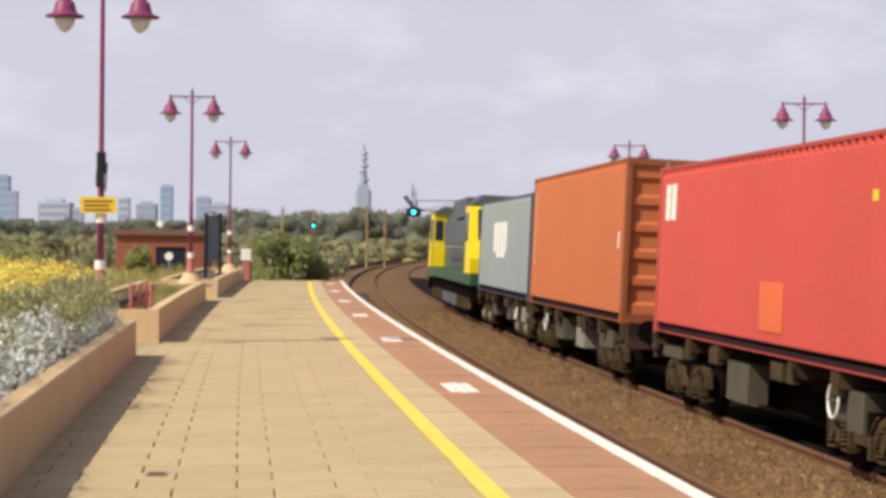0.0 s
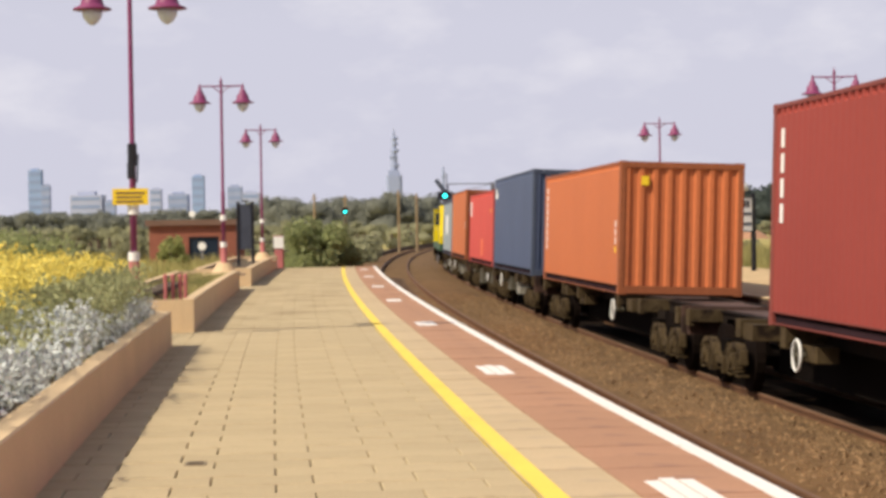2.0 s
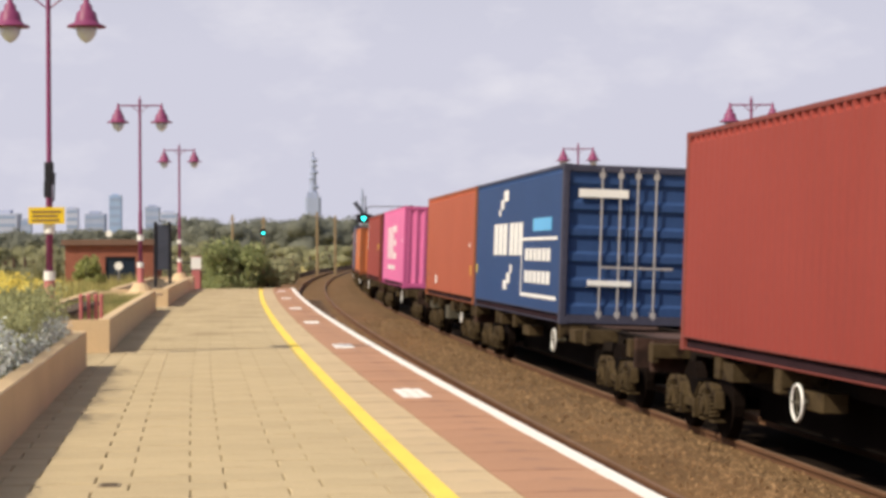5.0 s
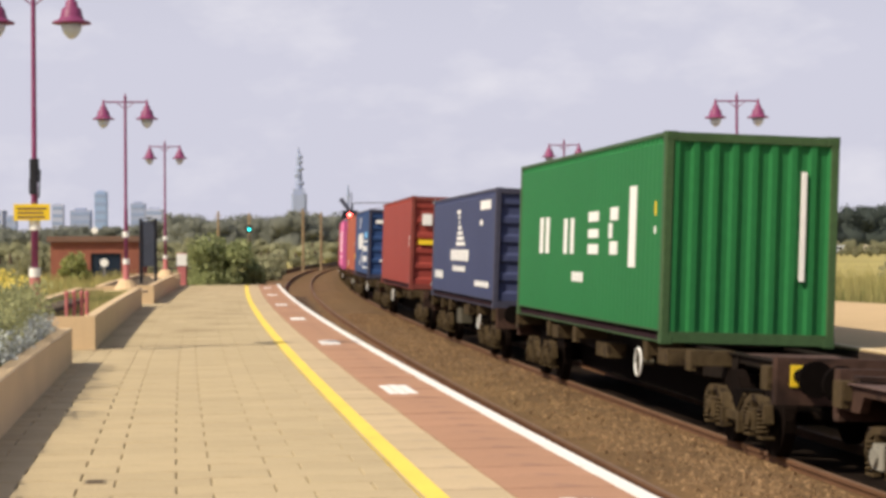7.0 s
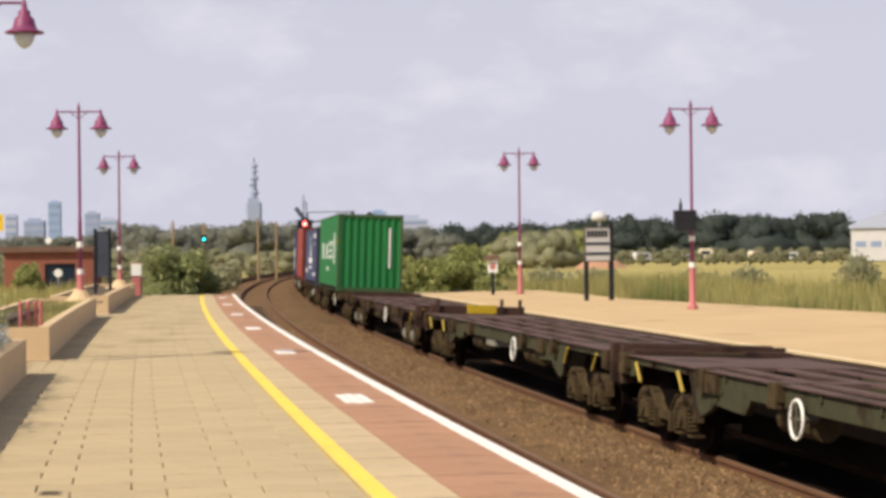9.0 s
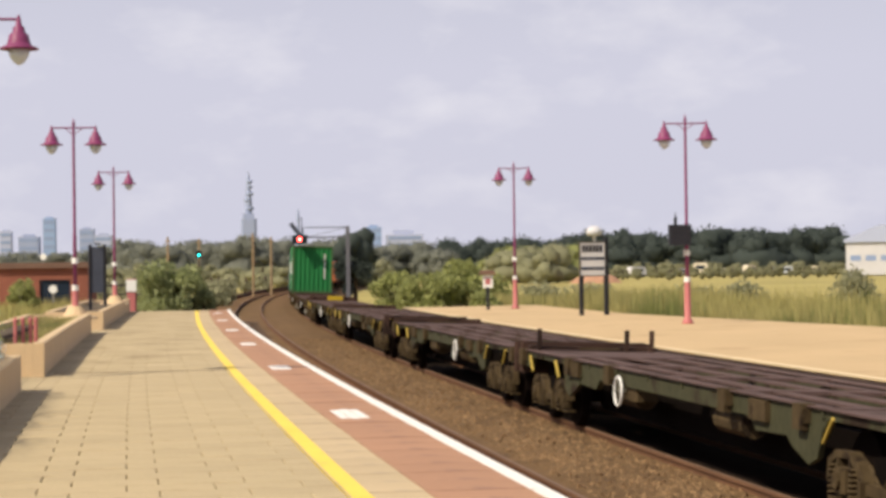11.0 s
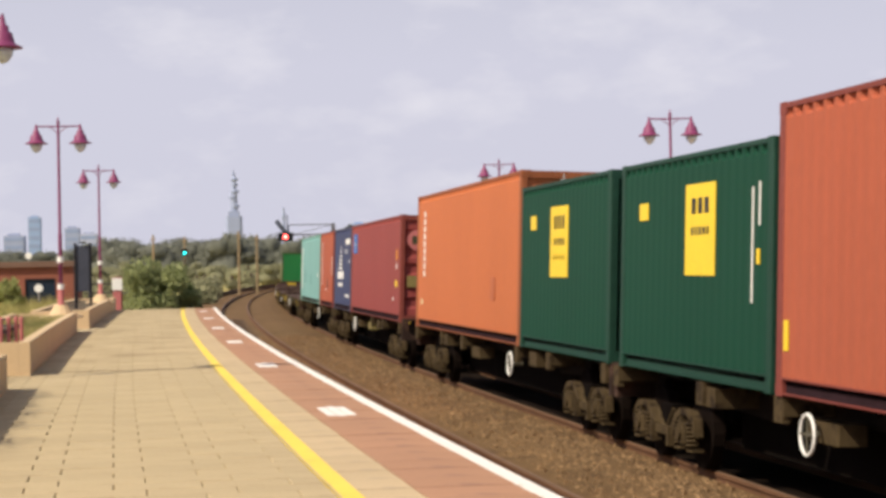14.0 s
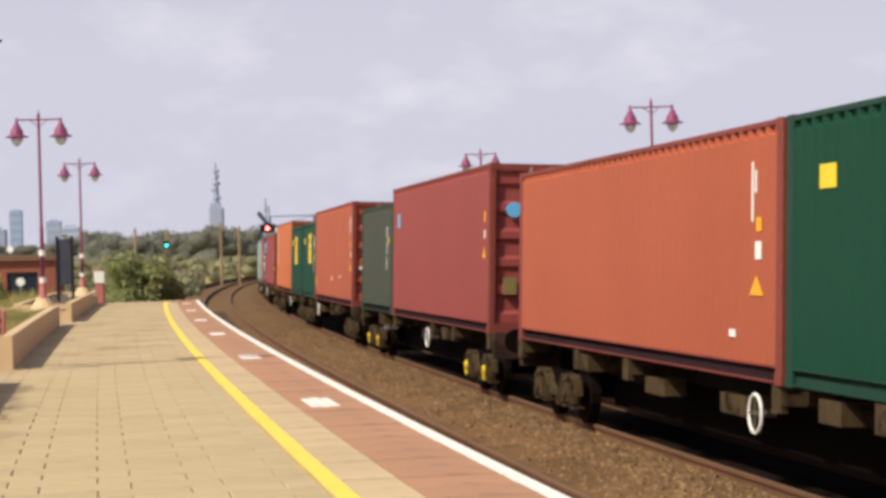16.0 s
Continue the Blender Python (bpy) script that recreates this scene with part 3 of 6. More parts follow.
# ---- bushes and trees ----
def crown(g, c, r, h, count, size, rng, lumps=9):
    """Leaves gathered round uneven lumps within a crown."""
    cs = []
    for i in range(lumps):
        a, q = rng.uniform(0, 6.28), rng.random() ** 0.6
        cs.append((c[0] + math.cos(a) * r * q * 0.75, c[1] + math.sin(a) * r * q * 0.75, c[2] + h * (0.12 + 0.72 * rng.random() * (1 - 0.35 * q)), r * rng.uniform(0.28, 0.5)))
    for i in range(count):
        x, y, z, q = rng.choice(cs)
        d = Vector((rng.gauss(0, 1), rng.gauss(0, 1), rng.gauss(0, 0.8))).normalized() * q * rng.uniform(0.55, 1.08)
        g.leaf((x + d.x, y + d.y, max(c[2] + 0.02, z + d.z)), size * rng.uniform(0.6, 1.4), rng)


def bush(label, x, y, z, r, h, count, size, material, seed):
    rng = random.Random(seed)
    ob = thing("bush", label, "bush", pose(0, 0, 0))
    stems, g = Geo(), Geo()
    for i in range(6):
        a = rng.uniform(0, 6.28)
        stems.rod((x, y, z - 0.3), (x + math.cos(a) * r * .5, y + math.sin(a) * r * .5, z + h * .6), 0.035, 5, 0.012)
    crown(g, (x, y, z), r, h, count, size, rng, 14)
    part("stem_cluster", stems, M["bark"], ob)
    part("crown", g, material, ob)


bush("dense dark green bush at the end of the platform", -6.75, 82.5, -0.6, 1.35, 3.0, 5200, 0.11, M["leaf"], 31)
bush("low green bush beside the platform end", -5.6, 83.5, -0.9, 0.95, 2.2, 3000, 0.10, M["leaf"], 32)
bush("green bush in the grass behind the planters", -13.4, 88, -0.3, 0.72, 1.9, 1300, 0.12, M["leaf_light"], 33)
for i, (x, y, r, h) in enumerate(((3.4, 104, 1.4, 2.6), (5.0, 98, 1.7, 3.0), (6.6, 100, 1.6, 3.3), (8.2, 105, 1.8, 2.6), (6.6, 84, 0.9, 1.7))):
    bush("light green bush beyond the opposite platform", x, y, -1.0, r, h, 3000, 0.13, M["leaf_light"], 40 + i)
for i, (x, y, r, h) in enumerate(((-24, 96, 2.4, 2.6), (-20, 118, 2.2, 2.8), (-29, 130, 3.2, 3.2), (-17, 140, 2.5, 2.6), (-11.5, 138, 2.6, 2.4), (-8.5, 150, 2.0, 2.2), (-36, 150, 3.0, 3.0))):
    bush("dark green bush among the lineside grass", x, y, -1.2, r, h, 1700, 0.17, M["leaf_mid"] if i % 2 else M["leaf"], 60 + i)
for i, (x, y, r, h) in enumerate(((22, 118, 1.6, 1.7), (17, 130, 1.8, 1.9), (27, 128, 1.6, 1.8), (33, 122, 2.0, 2.3), (13, 122, 1.7, 1.9))):
    bush("grey-green bush in the rough grass", x, y, -1.2, r, h, 1200, 0.15, M["leaf_mid"], 80 + i)


def lump(g, c, r, h, rng, n=10, k=6):
    """An uneven mass of foliage that fills a crown behind its leaves."""
    o = Vector((rng.uniform(0, 90), rng.uniform(0, 90), 0))
    v = []
    for j in range(k + 1):
        e = math.pi * (j / k - 0.5)
        for i in range(n):
            a = 6.28319 * i / n
            d = Vector((math.cos(a) * math.cos(e), math.sin(a) * math.cos(e), math.sin(e)))
            q = 0.86 + 0.42 * noise.noise(d * 1.7 + o)
            v.append((c[0] + d.x * r * q, c[1] + d.y * r * q, c[2] + d.z * h * q))
    g.add(v, [(j * n + i, j * n + (i + 1) % n, (j + 1) * n + (i + 1) % n, (j + 1) * n + i) for j in range(k) for i in range(n)])


def woods(name, label, seed, rows, material, size, leaves=700):
    """rows: (bearing from, bearing to, distance, height, number of trees)."""
    rng, g, tr, mass = random.Random(seed), Geo(), Geo(), Geo()
    for b0, b1, dist, h, n in rows:
        for i in range(n):
            d = dist * rng.uniform(0.92, 1.08)
            b = b0 + (b1 - b0) * (i + rng.random()) / n
            x, y = d * b, d
            hh = h * rng.uniform(0.80, 1.0)
            r = hh * rng.uniform(0.50, 0.72)
            grain = size * 0.34 * dist / 500
            for q in range(7):
                a, w = rng.uniform(0, 6.28), rng.uniform(0.0, 0.62)
                c = (x + math.cos(a) * r * w, y + math.sin(a) * r * w, -1.0 + hh * rng.uniform(0.30, 0.76 - 0.25 * w))
                rr, rh = r * rng.uniform(0.36, 0.66), hh * rng.uniform(0.17, 0.30)
                lump(mass, c, rr * 0.9, rh * 0.9, rng)
                for k in range(leaves // 7):
                    d = Vector((rng.gauss(0, 1), rng.gauss(0, 1) - 0.5, rng.gauss(0.3, 1))).normalized() * rng.uniform(0.80, 1.12)
                    g.leaf((c[0] + d.x * rr, c[1] + d.y * rr, c[2] + d.z * rh), grain * rng.uniform(0.6, 1.4), rng)
            lump(mass, (x, y, -1.0 + hh * 0.22), r * 0.9, hh * 0.30, rng)
            tr.rod((x, y, -1.5), (x, y, hh * 0.5), 0.35, 5, 0.15)
    ob = thing(name, label, "trees", kind="stuff")
    part("crowns", g, material, ob)
    part("foliage_masses", mass, material, ob, "", True)
    part("trunks", tr, M["bark"], ob)


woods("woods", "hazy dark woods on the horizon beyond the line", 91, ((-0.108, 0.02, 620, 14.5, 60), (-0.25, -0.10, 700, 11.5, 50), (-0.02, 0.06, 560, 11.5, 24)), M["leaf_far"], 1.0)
woods("woods", "dark tree belt beyond the field", 92, ((0.055, 0.28, 590, 13.0, 64), (0.10, 0.20, 580, 15.0, 20), (0.19, 0.26, 560, 15.0, 16)), M["leaf_belt"], 1.15)
woods("hedge", "olive scrub and hedges in front of the woods", 93, ((-0.26, 0.03, 340, 4.2, 80), (-0.24, -0.03, 230, 1.9, 40), (-0.24, -0.085, 160, 1.7, 30), (0.085, 0.118, 360, 7.5, 9), (0.06, 0.27, 515, 4.0, 34), (0.118, 0.27, 468, 2.5, 44), (0.10, 0.27, 400, 1.5, 30)), M["leaf_mid"], 0.8, 420)

woods("trees", "pale green trees in front of the dark tree belt", 94, ((0.086, 0.122, 420, 8.5, 9),), M["leaf_light"], 0.8)


def tree(label, x, y, top, r, material, seed):
    rng = random.Random(seed)
    ob = thing("tree", label, "tree", pose(0, 0, 0))
    stem, g, mass = Geo(), Geo(), Geo()
    stem.rod((x, y, -1.4), (x, y, top * 0.45), 0.16, 8, 0.09)
    for i in range(7):
        a, q = i * 0.9 + rng.random(), r * rng.uniform(0.35, 0.6)
        tip = (x + math.cos(a) * q, y + math.sin(a) * q, top * rng.uniform(0.5, 0.8))
        stem.rod((x, y, top * rng.uniform(0.1, 0.4)), tip, 0.06, 5, 0.02)
        lump(mass, tip, r * 0.55, top * 0.22, rng)
    crown(g, (x, y, -0.8), r, top + 0.7, 7000, 0.13, rng, 22)
    part("trunk", stem, M["bark"], ob, "", True)
    part("crown", g, material, ob)
    part("inner_foliage", mass, material, ob, "", True)


tree("dark green tree close beside the line", 1.95, 150, 4.9, 1.75, M["leaf_belt"], 191)

# ---- platform lamps ----
def lamp_post(x, y, turn, base=0.0):
    ob = thing("street_lamp", "maroon twin-bell platform lamp post", "street lamp", pose(x, y, 0, 0, 0, turn), "platform lamps")
    part("base", Geo().lathe([(0.14, base - 0.02), (0.14, 0.08 + base), (0.085, 0.14 + base), (0.075, 1.05), (0.06, 1.12)]), M["lamp_pink"], ob, "faded red cast base", True)
    part("pole", Geo().lathe([(0.05, 1.12), (0.047, 2.4), (0.038, 2.45), (0.032, 5.06), (0.03, 5.10), (0.045, 5.14), (0.02, 5.20), (0.006, 5.28)], n=12), M["lamp_red"], ob, "", True)
    for z, h in ((1.06, 0.13), (1.72, 0.14)):
        part("collar", Geo().lathe([(0.082, z), (0.082, z + h)], n=12), M["white"], ob, "white reflective collar")
    arm = Geo().rod((-0.56, 0, 5.04), (0.56, 0, 5.04), 0.020, 8)
    for sx in (-1, 1):
        arm.rod((sx * 0.22, 0, 5.04), (0, 0, 4.86), 0.012, 6).rod((sx * 0.53, 0, 5.10), (sx * 0.53, 0, 4.98), 0.018, 8)
    part("arm", arm, M["lamp_red"], ob)
    for sx in (-1, 1):
        shade = part("shade", Geo().lathe([(0.275, 4.615), (0.27, 4.635), (0.175, 4.675), (0.155, 4.73), (0.135, 4.82), (0.085, 4.86), (0.085, 4.92), (0.045, 4.95), (0.035, 5.02), (0.012, 5.08)], (sx * 0.53, 0, 0)), M["lamp_red"], ob, "bell-shaped maroon shade", True)
        part("bowl", Geo().lathe([(0.02, 4.40), (0.08, 4.44), (0.135, 4.52), (0.15, 4.61)], (sx * 0.53, 0, 0)), M["bowl"], shade, "clear glass bowl", True)
    return ob


lamp_1 = lamp_post(-4.83, 27.9, 2)
lamp_2 = lamp_post(-6.22, 48.8, 2, 0.38)
lamp_3 = lamp_post(-7.60, 70.5, 2, 0.38)
lamp_4 = lamp_post(8.95, 49.2, -3)
lamp_5 = lamp_post(6.62, 70.6, -3)
foot = thing("lamp_footing", "pale concrete footing round a lamp post", "footing", pose(-6.22, 48.8, 0.36), geo=Geo().lathe([(0.55, 0), (0.52, 0.06), (0.30, 0.10), (0.16, 0.32)], n=12), material=M["planter"])
foot = thing("lamp_footing", "pale concrete footing round a lamp post", "footing", pose(-7.60, 70.5, 0.36), geo=Geo().lathe([(0.55, 0), (0.52, 0.06), (0.30, 0.10), (0.16, 0.32)], n=12), material=M["planter"])


def plate(name, label, category, m, w, h, material, bars, bar_mat, frame_mat=None):
    """A thin sign with bars for its writing; it faces -y."""
    ob = thing(name, label, category, m)
    part("panel", Geo().box((-w / 2, -0.015, -h / 2), (w / 2, 0.015, h / 2)), material, ob)
    for x0, z0, x1, z1 in bars:
        part("writing", Geo().box((x0, -0.021, z0), (x1, -0.017, z1)), bar_mat, ob)
    if frame_mat:
        g = Geo()
        for a, b in (((-w / 2 - .03, -.02, -h / 2 - .03), (w / 2 + .03, .02, -h / 2)), ((-w / 2 - .03, -.02, h / 2), (w / 2 + .03, .02, h / 2 + .03)), ((-w / 2 - .03, -.02, -h / 2), (-w / 2, .02, h / 2)), ((w / 2, -.02, -h / 2), (w / 2 + .03, .02, h / 2))):
            g.box(a, b)
        part("frame", g, frame_mat, ob)
    return ob


plate("warning_sign", "small yellow warning sign strapped to a lamp post", "sign", pose(-4.85, 27.80, 1.97, 0, 0, 3), 0.50, 0.23, M["yellow"], ((-.20, .04, .20, .065), (-.20, -.02, .16, .005), (-.20, -.08, .18, -.055)), M["roof_brown"])
cam_box = thing("camera_housing", "black platform camera housing clamped to a lamp post", "camera", pose(-4.83, 27.9, 2.42))
part("bracket", Geo().box((-0.06, -0.06, -0.02), (0.06, 0.06, 0.30), 0.02), M["black"], cam_box)
part("housing", Geo().box((-0.05, -0.16, -0.20), (0.05, -0.07, 0.02), 0.01).rod((0.07, -0.05, -0.25), (0.09, -0.06, 0.15), 0.012, 6), M["black"], cam_box)
speakers = thing("loudspeaker", "pair of black loudspeakers on a lamp post", "loudspeaker", pose(8.76, 49.05, 2.12))
for z in (0.0, 0.26):
    part("horn", Geo().box((-0.31, -0.22, z - 0.14), (0.25, 0.0, z + 0.115), 0.04), M["black"], speakers)
part("bracket", Geo().box((-0.14, -0.02, -0.16), (-0.08, 0.12, 0.55)).rod((-0.11, 0, 0.5), (-0.11, 0, 0.68), 0.03, 6, 0.01), M["black"], speakers)

name_board = thing("station_sign", "white station nameboard with dark stripes on black posts", "sign", pose(7.87, 59.3, 0, 0, 0, 22))
part("post", Geo().box((-0.40, -0.05, 0), (-0.29, 0.06, 2.18), 0.01), M["black"], name_board)
part("post", Geo().box((0.42, -0.12, 0), (0.54, 0.0, 2.36), 0.01), M["black"], name_board)
board = part("board", Geo().box((-0.43, -0.10, 1.22), (0.41, -0.055, 2.20)), M["white"], name_board)
part("board_frame", Geo().box((-0.45, -0.115, 2.20), (0.43, -0.05, 2.235)).box((-0.45, -0.115, 1.185), (0.43, -0.05, 1.22)).box((-0.46, -0.115, 1.22), (-0.43, -0.05, 2.20)).box((0.41, -0.115, 1.22), (0.43, -0.05, 2.20)), M["box_grey"], name_board)
for x0, x1 in ((-.36, -.27), (-.24, -.15), (-.12, -.03), (0.0, .09), (.12, .21), (.24, .33)):
    part("writing", Geo().box((x0, -0.108, 1.92), (x1, -0.102, 2.12)), M["black"], board)
for z0, z1 in ((1.68, 1.77), (1.38, 1.47)):
    part("stripe", Geo().box((-0.41, -0.108, z0), (0.39, -0.102, z1)), M["grey_blue"], board, "dark blue stripe")

small_sign = thing("platform_sign", "small pale sign with a brown top on a black post", "sign", pose(5.55, 69.5, 0, 0, 0, -3))
part("post", Geo().rod((0, 0, 0), (0, 0, 0.80), 0.06, 8), M["black"], small_sign)
part("panel", Geo().box((-0.17, -0.02, 0.78), (0.17, 0.02, 1.22)), M["white"], small_sign)
part("writing", Geo().box((-0.09, -0.027, 0.90), (0.09, -0.022, 1.12)), M["lamp_pink"], small_sign, "faded red warning block")
part("hood", Geo().prism([(-0.33, 1.24), (0.30, 1.24), (0.22, 1.40), (-0.24, 1.40)], -0.12, 0.12, Matrix.Rotation(radians(90), 4, "X")), M["roof_brown"], small_sign, "brown sloping top")

# notice boards behind the planter
def notice_board(x, y, turn):
    ob = thing("notice_board", "dark grey notice board on black posts", "notice board", pose(x, y, 0.34, 0, 0, turn), "notice boards")
    for sx in (-1, 1):
        part("post", Geo().box((sx * 0.22 - 0.045, -0.045, 0), (sx * 0.22 + 0.045, 0.045, 2.0), 0.01), M["black"], ob)
    part("panel", Geo().box((-0.17, -0.03, 0.55), (0.17, 0.03, 1.92)), M["grey_blue"], ob)
    part("header", Geo().lathe([(0.10, -0.02), (0.10, 0.02)], (0, 0, 2.02), 12), M["black"], ob)
    return ob


notice_board(-6.98, 60.0, 15)

# short red posts in the gap between the planters
for i, (x, y) in enumerate(((-4.62, 29.35), (-4.52, 29.42), (-4.42, 29.48), (-4.33, 29.40))):
    ob = thing("bollard", "short faded red post by the planter end", "post", pose(x, y, 0), "red posts")
    part("shaft", Geo().lathe([(0.028, 0), (0.028, 0.78)], n=10), M["lamp_pink"], ob)
    part("cap", Geo().lathe([(0.034, 0.78), (0.034, 0.81), (0.012, 0.84)], n=10), M["lamp_pink"], ob)
ledge = thing("low_wall", "dark timber-topped low wall behind the planter gap", "wall", pose(-5.25, 32.0, 0, 0, 0, 4))
part("wall", Geo().box((-0.12, -2.6, -0.2), (0.12, 4.4, 0.47)), M["planter"], ledge)
part("capping", Geo().box((-0.17, -2.65, 0.47), (0.17, 4.45, 0.54)), M["bark"], ledge)

# pillar and shelter roof at the end of the platform
pillar = thing("gate_pillar", "buff pillar with a white notice at the platform end", "pillar", pose(-7.98, 80.3, 0))
part("shaft", Geo().box((-0.17, -0.17, -0.6), (0.17, 0.17, 0.72), 0.02), M["lamp_pink"], pillar)
part("notice", Geo().box((-0.20, -0.21, 0.72), (0.20, -0.17, 1.20)), M["white"], pillar, "white notice panel")
part("notice_border", Geo().box((-0.21, -0.20, 1.20), (0.21, -0.17, 1.23)), M["lamp_pink"], pillar)
trough = thing("picnic_table", "grey weathered picnic table beyond the planters", "table", pose(-9.7, 92, -0.1, 0, 0, 8))
part("tabletop", Geo().box((-0.95, -0.4, 0.95), (0.95, 0.4, 1.05)), M["box_grey"], trough)
for sx in (-1, 1):
    part("bench", Geo().box((-0.95, sx * 0.75 - 0.14, 0.55), (0.95, sx * 0.75 + 0.14, 0.62)), M["box_grey"], trough)
    part("leg", Geo().box((sx * 0.7 - 0.06, -0.7, -0.6), (sx * 0.7 + 0.06, 0.7, 0.56)).box((sx * 0.7 - 0.06, -0.1, 0.5), (sx * 0.7 + 0.06, 0.1, 0.95)), M["box_grey"], trough)

# brick building
hut = thing("building", "low flat-roofed red brick building with dark openings", "building", pose(-15.7, 95, -1.3))
part("wall", Geo().box((0, 0, 0), (1.15, 3.5, 3.05)).box((1.15, 0, 2.5), (3.35, 0.25, 3.05)).box((1.15, 0, 0), (1.9, 0.25, 2.5)).box((3.35, 0, 0), (4.2, 3.5, 3.05)).box((1.15, 3.2, 0), (3.35, 3.5, 3.05)), M["brick"], hut)
part("roof", Geo().box((-0.15, -0.2, 3.05), (4.35, 3.7, 3.32)), M["roof_brown"], hut, "brown flat roof")
part("window", Geo().box((1.9, 0.12, 0.9), (3.35, 0.16, 2.5)), M["glass_dark"], hut, "dark window")
part("window_sill", Geo().box((1.9, 0, 0.0), (3.35, 0.25, 0.9)), M["brick"], hut)
for x, y, z in ((-13.1, 94.6, 0.75), (-16.9, 118, 2.5)):
    ob = thing("disc_sign", "white round sign on a thin pole", "sign", pose(x, y, 0))
    part("disc", Geo().rod((0, -0.02, z), (0, 0.02, z), 0.20, 14), M["white"], ob)
    part("pole", Geo().rod((0, 0.03, -1.3), (0, 0.03, z), 0.03, 6), M["steel"], ob)


# ---- signals and lineside ----
def signal_head(ob, x, y, z):
    head = part("head", Geo().box((x - 0.22, y - 0.12, z - 0.30), (x + 0.22, y + 0.12, z + 0.35), 0.05), M["black"], ob)
    hood = Geo()
    for i in range(9):
        a = math.pi * i / 8
        b = math.pi * (i + 1) / 8
        hood.add([(x + .17 * math.cos(a), y - .12, z + .17 * math.sin(a)), (x + .17 * math.cos(b), y - .12, z + .17 * math.sin(b)),
                  (x + .17 * math.cos(b), y - .40, z + .17 * math.sin(b)), (x + .17 * math.cos(a), y - .40, z + .17 * math.sin(a)),
                  (x + .185 * math.cos(a), y - .12, z + .185 * math.sin(a)), (x + .185 * math.cos(b), y - .12, z + .185 * math.sin(b)),
                  (x + .185 * math.cos(b), y - .40, z + .185 * math.sin(b)), (x + .185 * math.cos(a), y - .40, z + .185 * math.sin(a))],
                 [(0, 1, 2, 3), (7, 6, 5, 4), (3, 2, 6, 7), (0, 4, 5, 1)])
    part("hood", hood, M["black"], ob)
    return head


gantry = thing("signal_gantry", "grey steel cantilever gantry reaching over the freight track", "gantry", pose(0, 120, 0))
part("leg", Geo().box((0.98, -0.12, -1.3), (1.22, 0.12, 4.14)), M["gantry_grey"], gantry)
part("top_chord", Geo().box((-1.55, -0.06, 4.05), (1.22, 0.06, 4.11)), M["gantry_grey"], gantry)
part("bottom_chord", Geo().box((-1.30, -0.06, 3.45), (0.98, 0.06, 3.53)), M["gantry_grey"], gantry)
part("stay", Geo().rod((-1.2, 0, 3.52), (1.0, 0, 4.06), 0.018, 5), M["gantry_grey"], gantry)
signal = thing("railway_signal", "black searchlight signal hung from the gantry arm", "signal", pose(-1.79, 119.8, 3.36))
part("head", Geo().lathe([(0.05, -0.30), (0.22, -0.26), (0.30, -0.10), (0.30, 0.12), (0.20, 0.28), (0.10, 0.34)], n=14), M["black"], signal, "", True)
part("backing_plate", Geo().rod((0, -0.30, 0), (0, -0.27, 0), 0.30, 20), M["black"], signal)
part("hanger", Geo().box((0.05, 0.16, 0.06), (0.60, 0.24, 0.20)).box((0.10, 0.0, -0.06), (0.22, 0.2, 0.70)), M["grey_blue"], signal)
part("indicator", Geo().box((-0.13, -0.16, 0.0), (0.13, 0.10, 0.92), 0.03, Matrix.Translation((0.0, 0, 0.24)) @ Matrix.Rotation(radians(-36), 4, "Y")), M["grey_blue"], signal, "slanting dark route indicator box")
part("indicator_rod", Geo().rod((0.12, 0, 0.3), (0.12, 0, 1.35), 0.03, 6), M["grey_blue"], signal)
spectacle = new("spectacle")
spectacle.parent = signal
green_lens = part("lens", Geo().rod((0, -0.31, 0), (0, -0.37, 0), 0.115, 16), M["green_light"], spectacle, "lit green lens")
red_lens = part("lens", Geo().rod((0.30, -0.31, 0), (0.30, -0.37, 0), 0.115, 16), M["red_light"], spectacle, "lit red lens")
part("lens_shade", Geo().box((-0.46, -0.42, -0.26), (-0.15, -0.40, 0.26)), M["black"], signal)
part("lens_shade", Geo().box((0.15, -0.42, -0.26), (0.46, -0.40, 0.26)), M["black"], signal)

signal_b = thing("railway_signal", "small black signal showing green on a far post", "signal", pose(-11.15, 170, 0))
part("post", Geo().rod((0, 0, -1.3), (0, 0, 2.5), 0.07, 8), M["box_grey"], signal_b)
signal_head(signal_b, 0, 0, 2.95)
part("lens", Geo().rod((0, -0.13, 2.93), (0, -0.20, 2.93), 0.11, 14), M["green_light"], signal_b, "lit green lens")

for x, y, top in ((-7.7, 200, 5.3), (-6.0, 204, 5.0), (-16.4, 202, 5.1), (-13.3, 203, 4.9), (-36, 130, 1.9)):
    ob = thing("telegraph_pole", "pale timber pole beside the line", "pole", pose(x, y, 0), "lineside poles")
    part("shaft", Geo().rod((0, 0, -1.4), (0, 0, top), 0.14, 8, 0.10), M["wood_post"], ob)
    part("cross_arm", Geo().box((-0.30, -0.05, top - 0.5), (0.30, 0.05, top - 0.4)), M["wood_post"], ob)

fence = thing("lineside_wall", "dark brown lineside trough wall beside the track", "wall", geo=closed_ribbon([-5.9, -5.6, -5.6, -5.9], [-0.72, -0.72, -1.3, -1.3], 50, 250, 5), material=M["sleeper"], kind="structure")

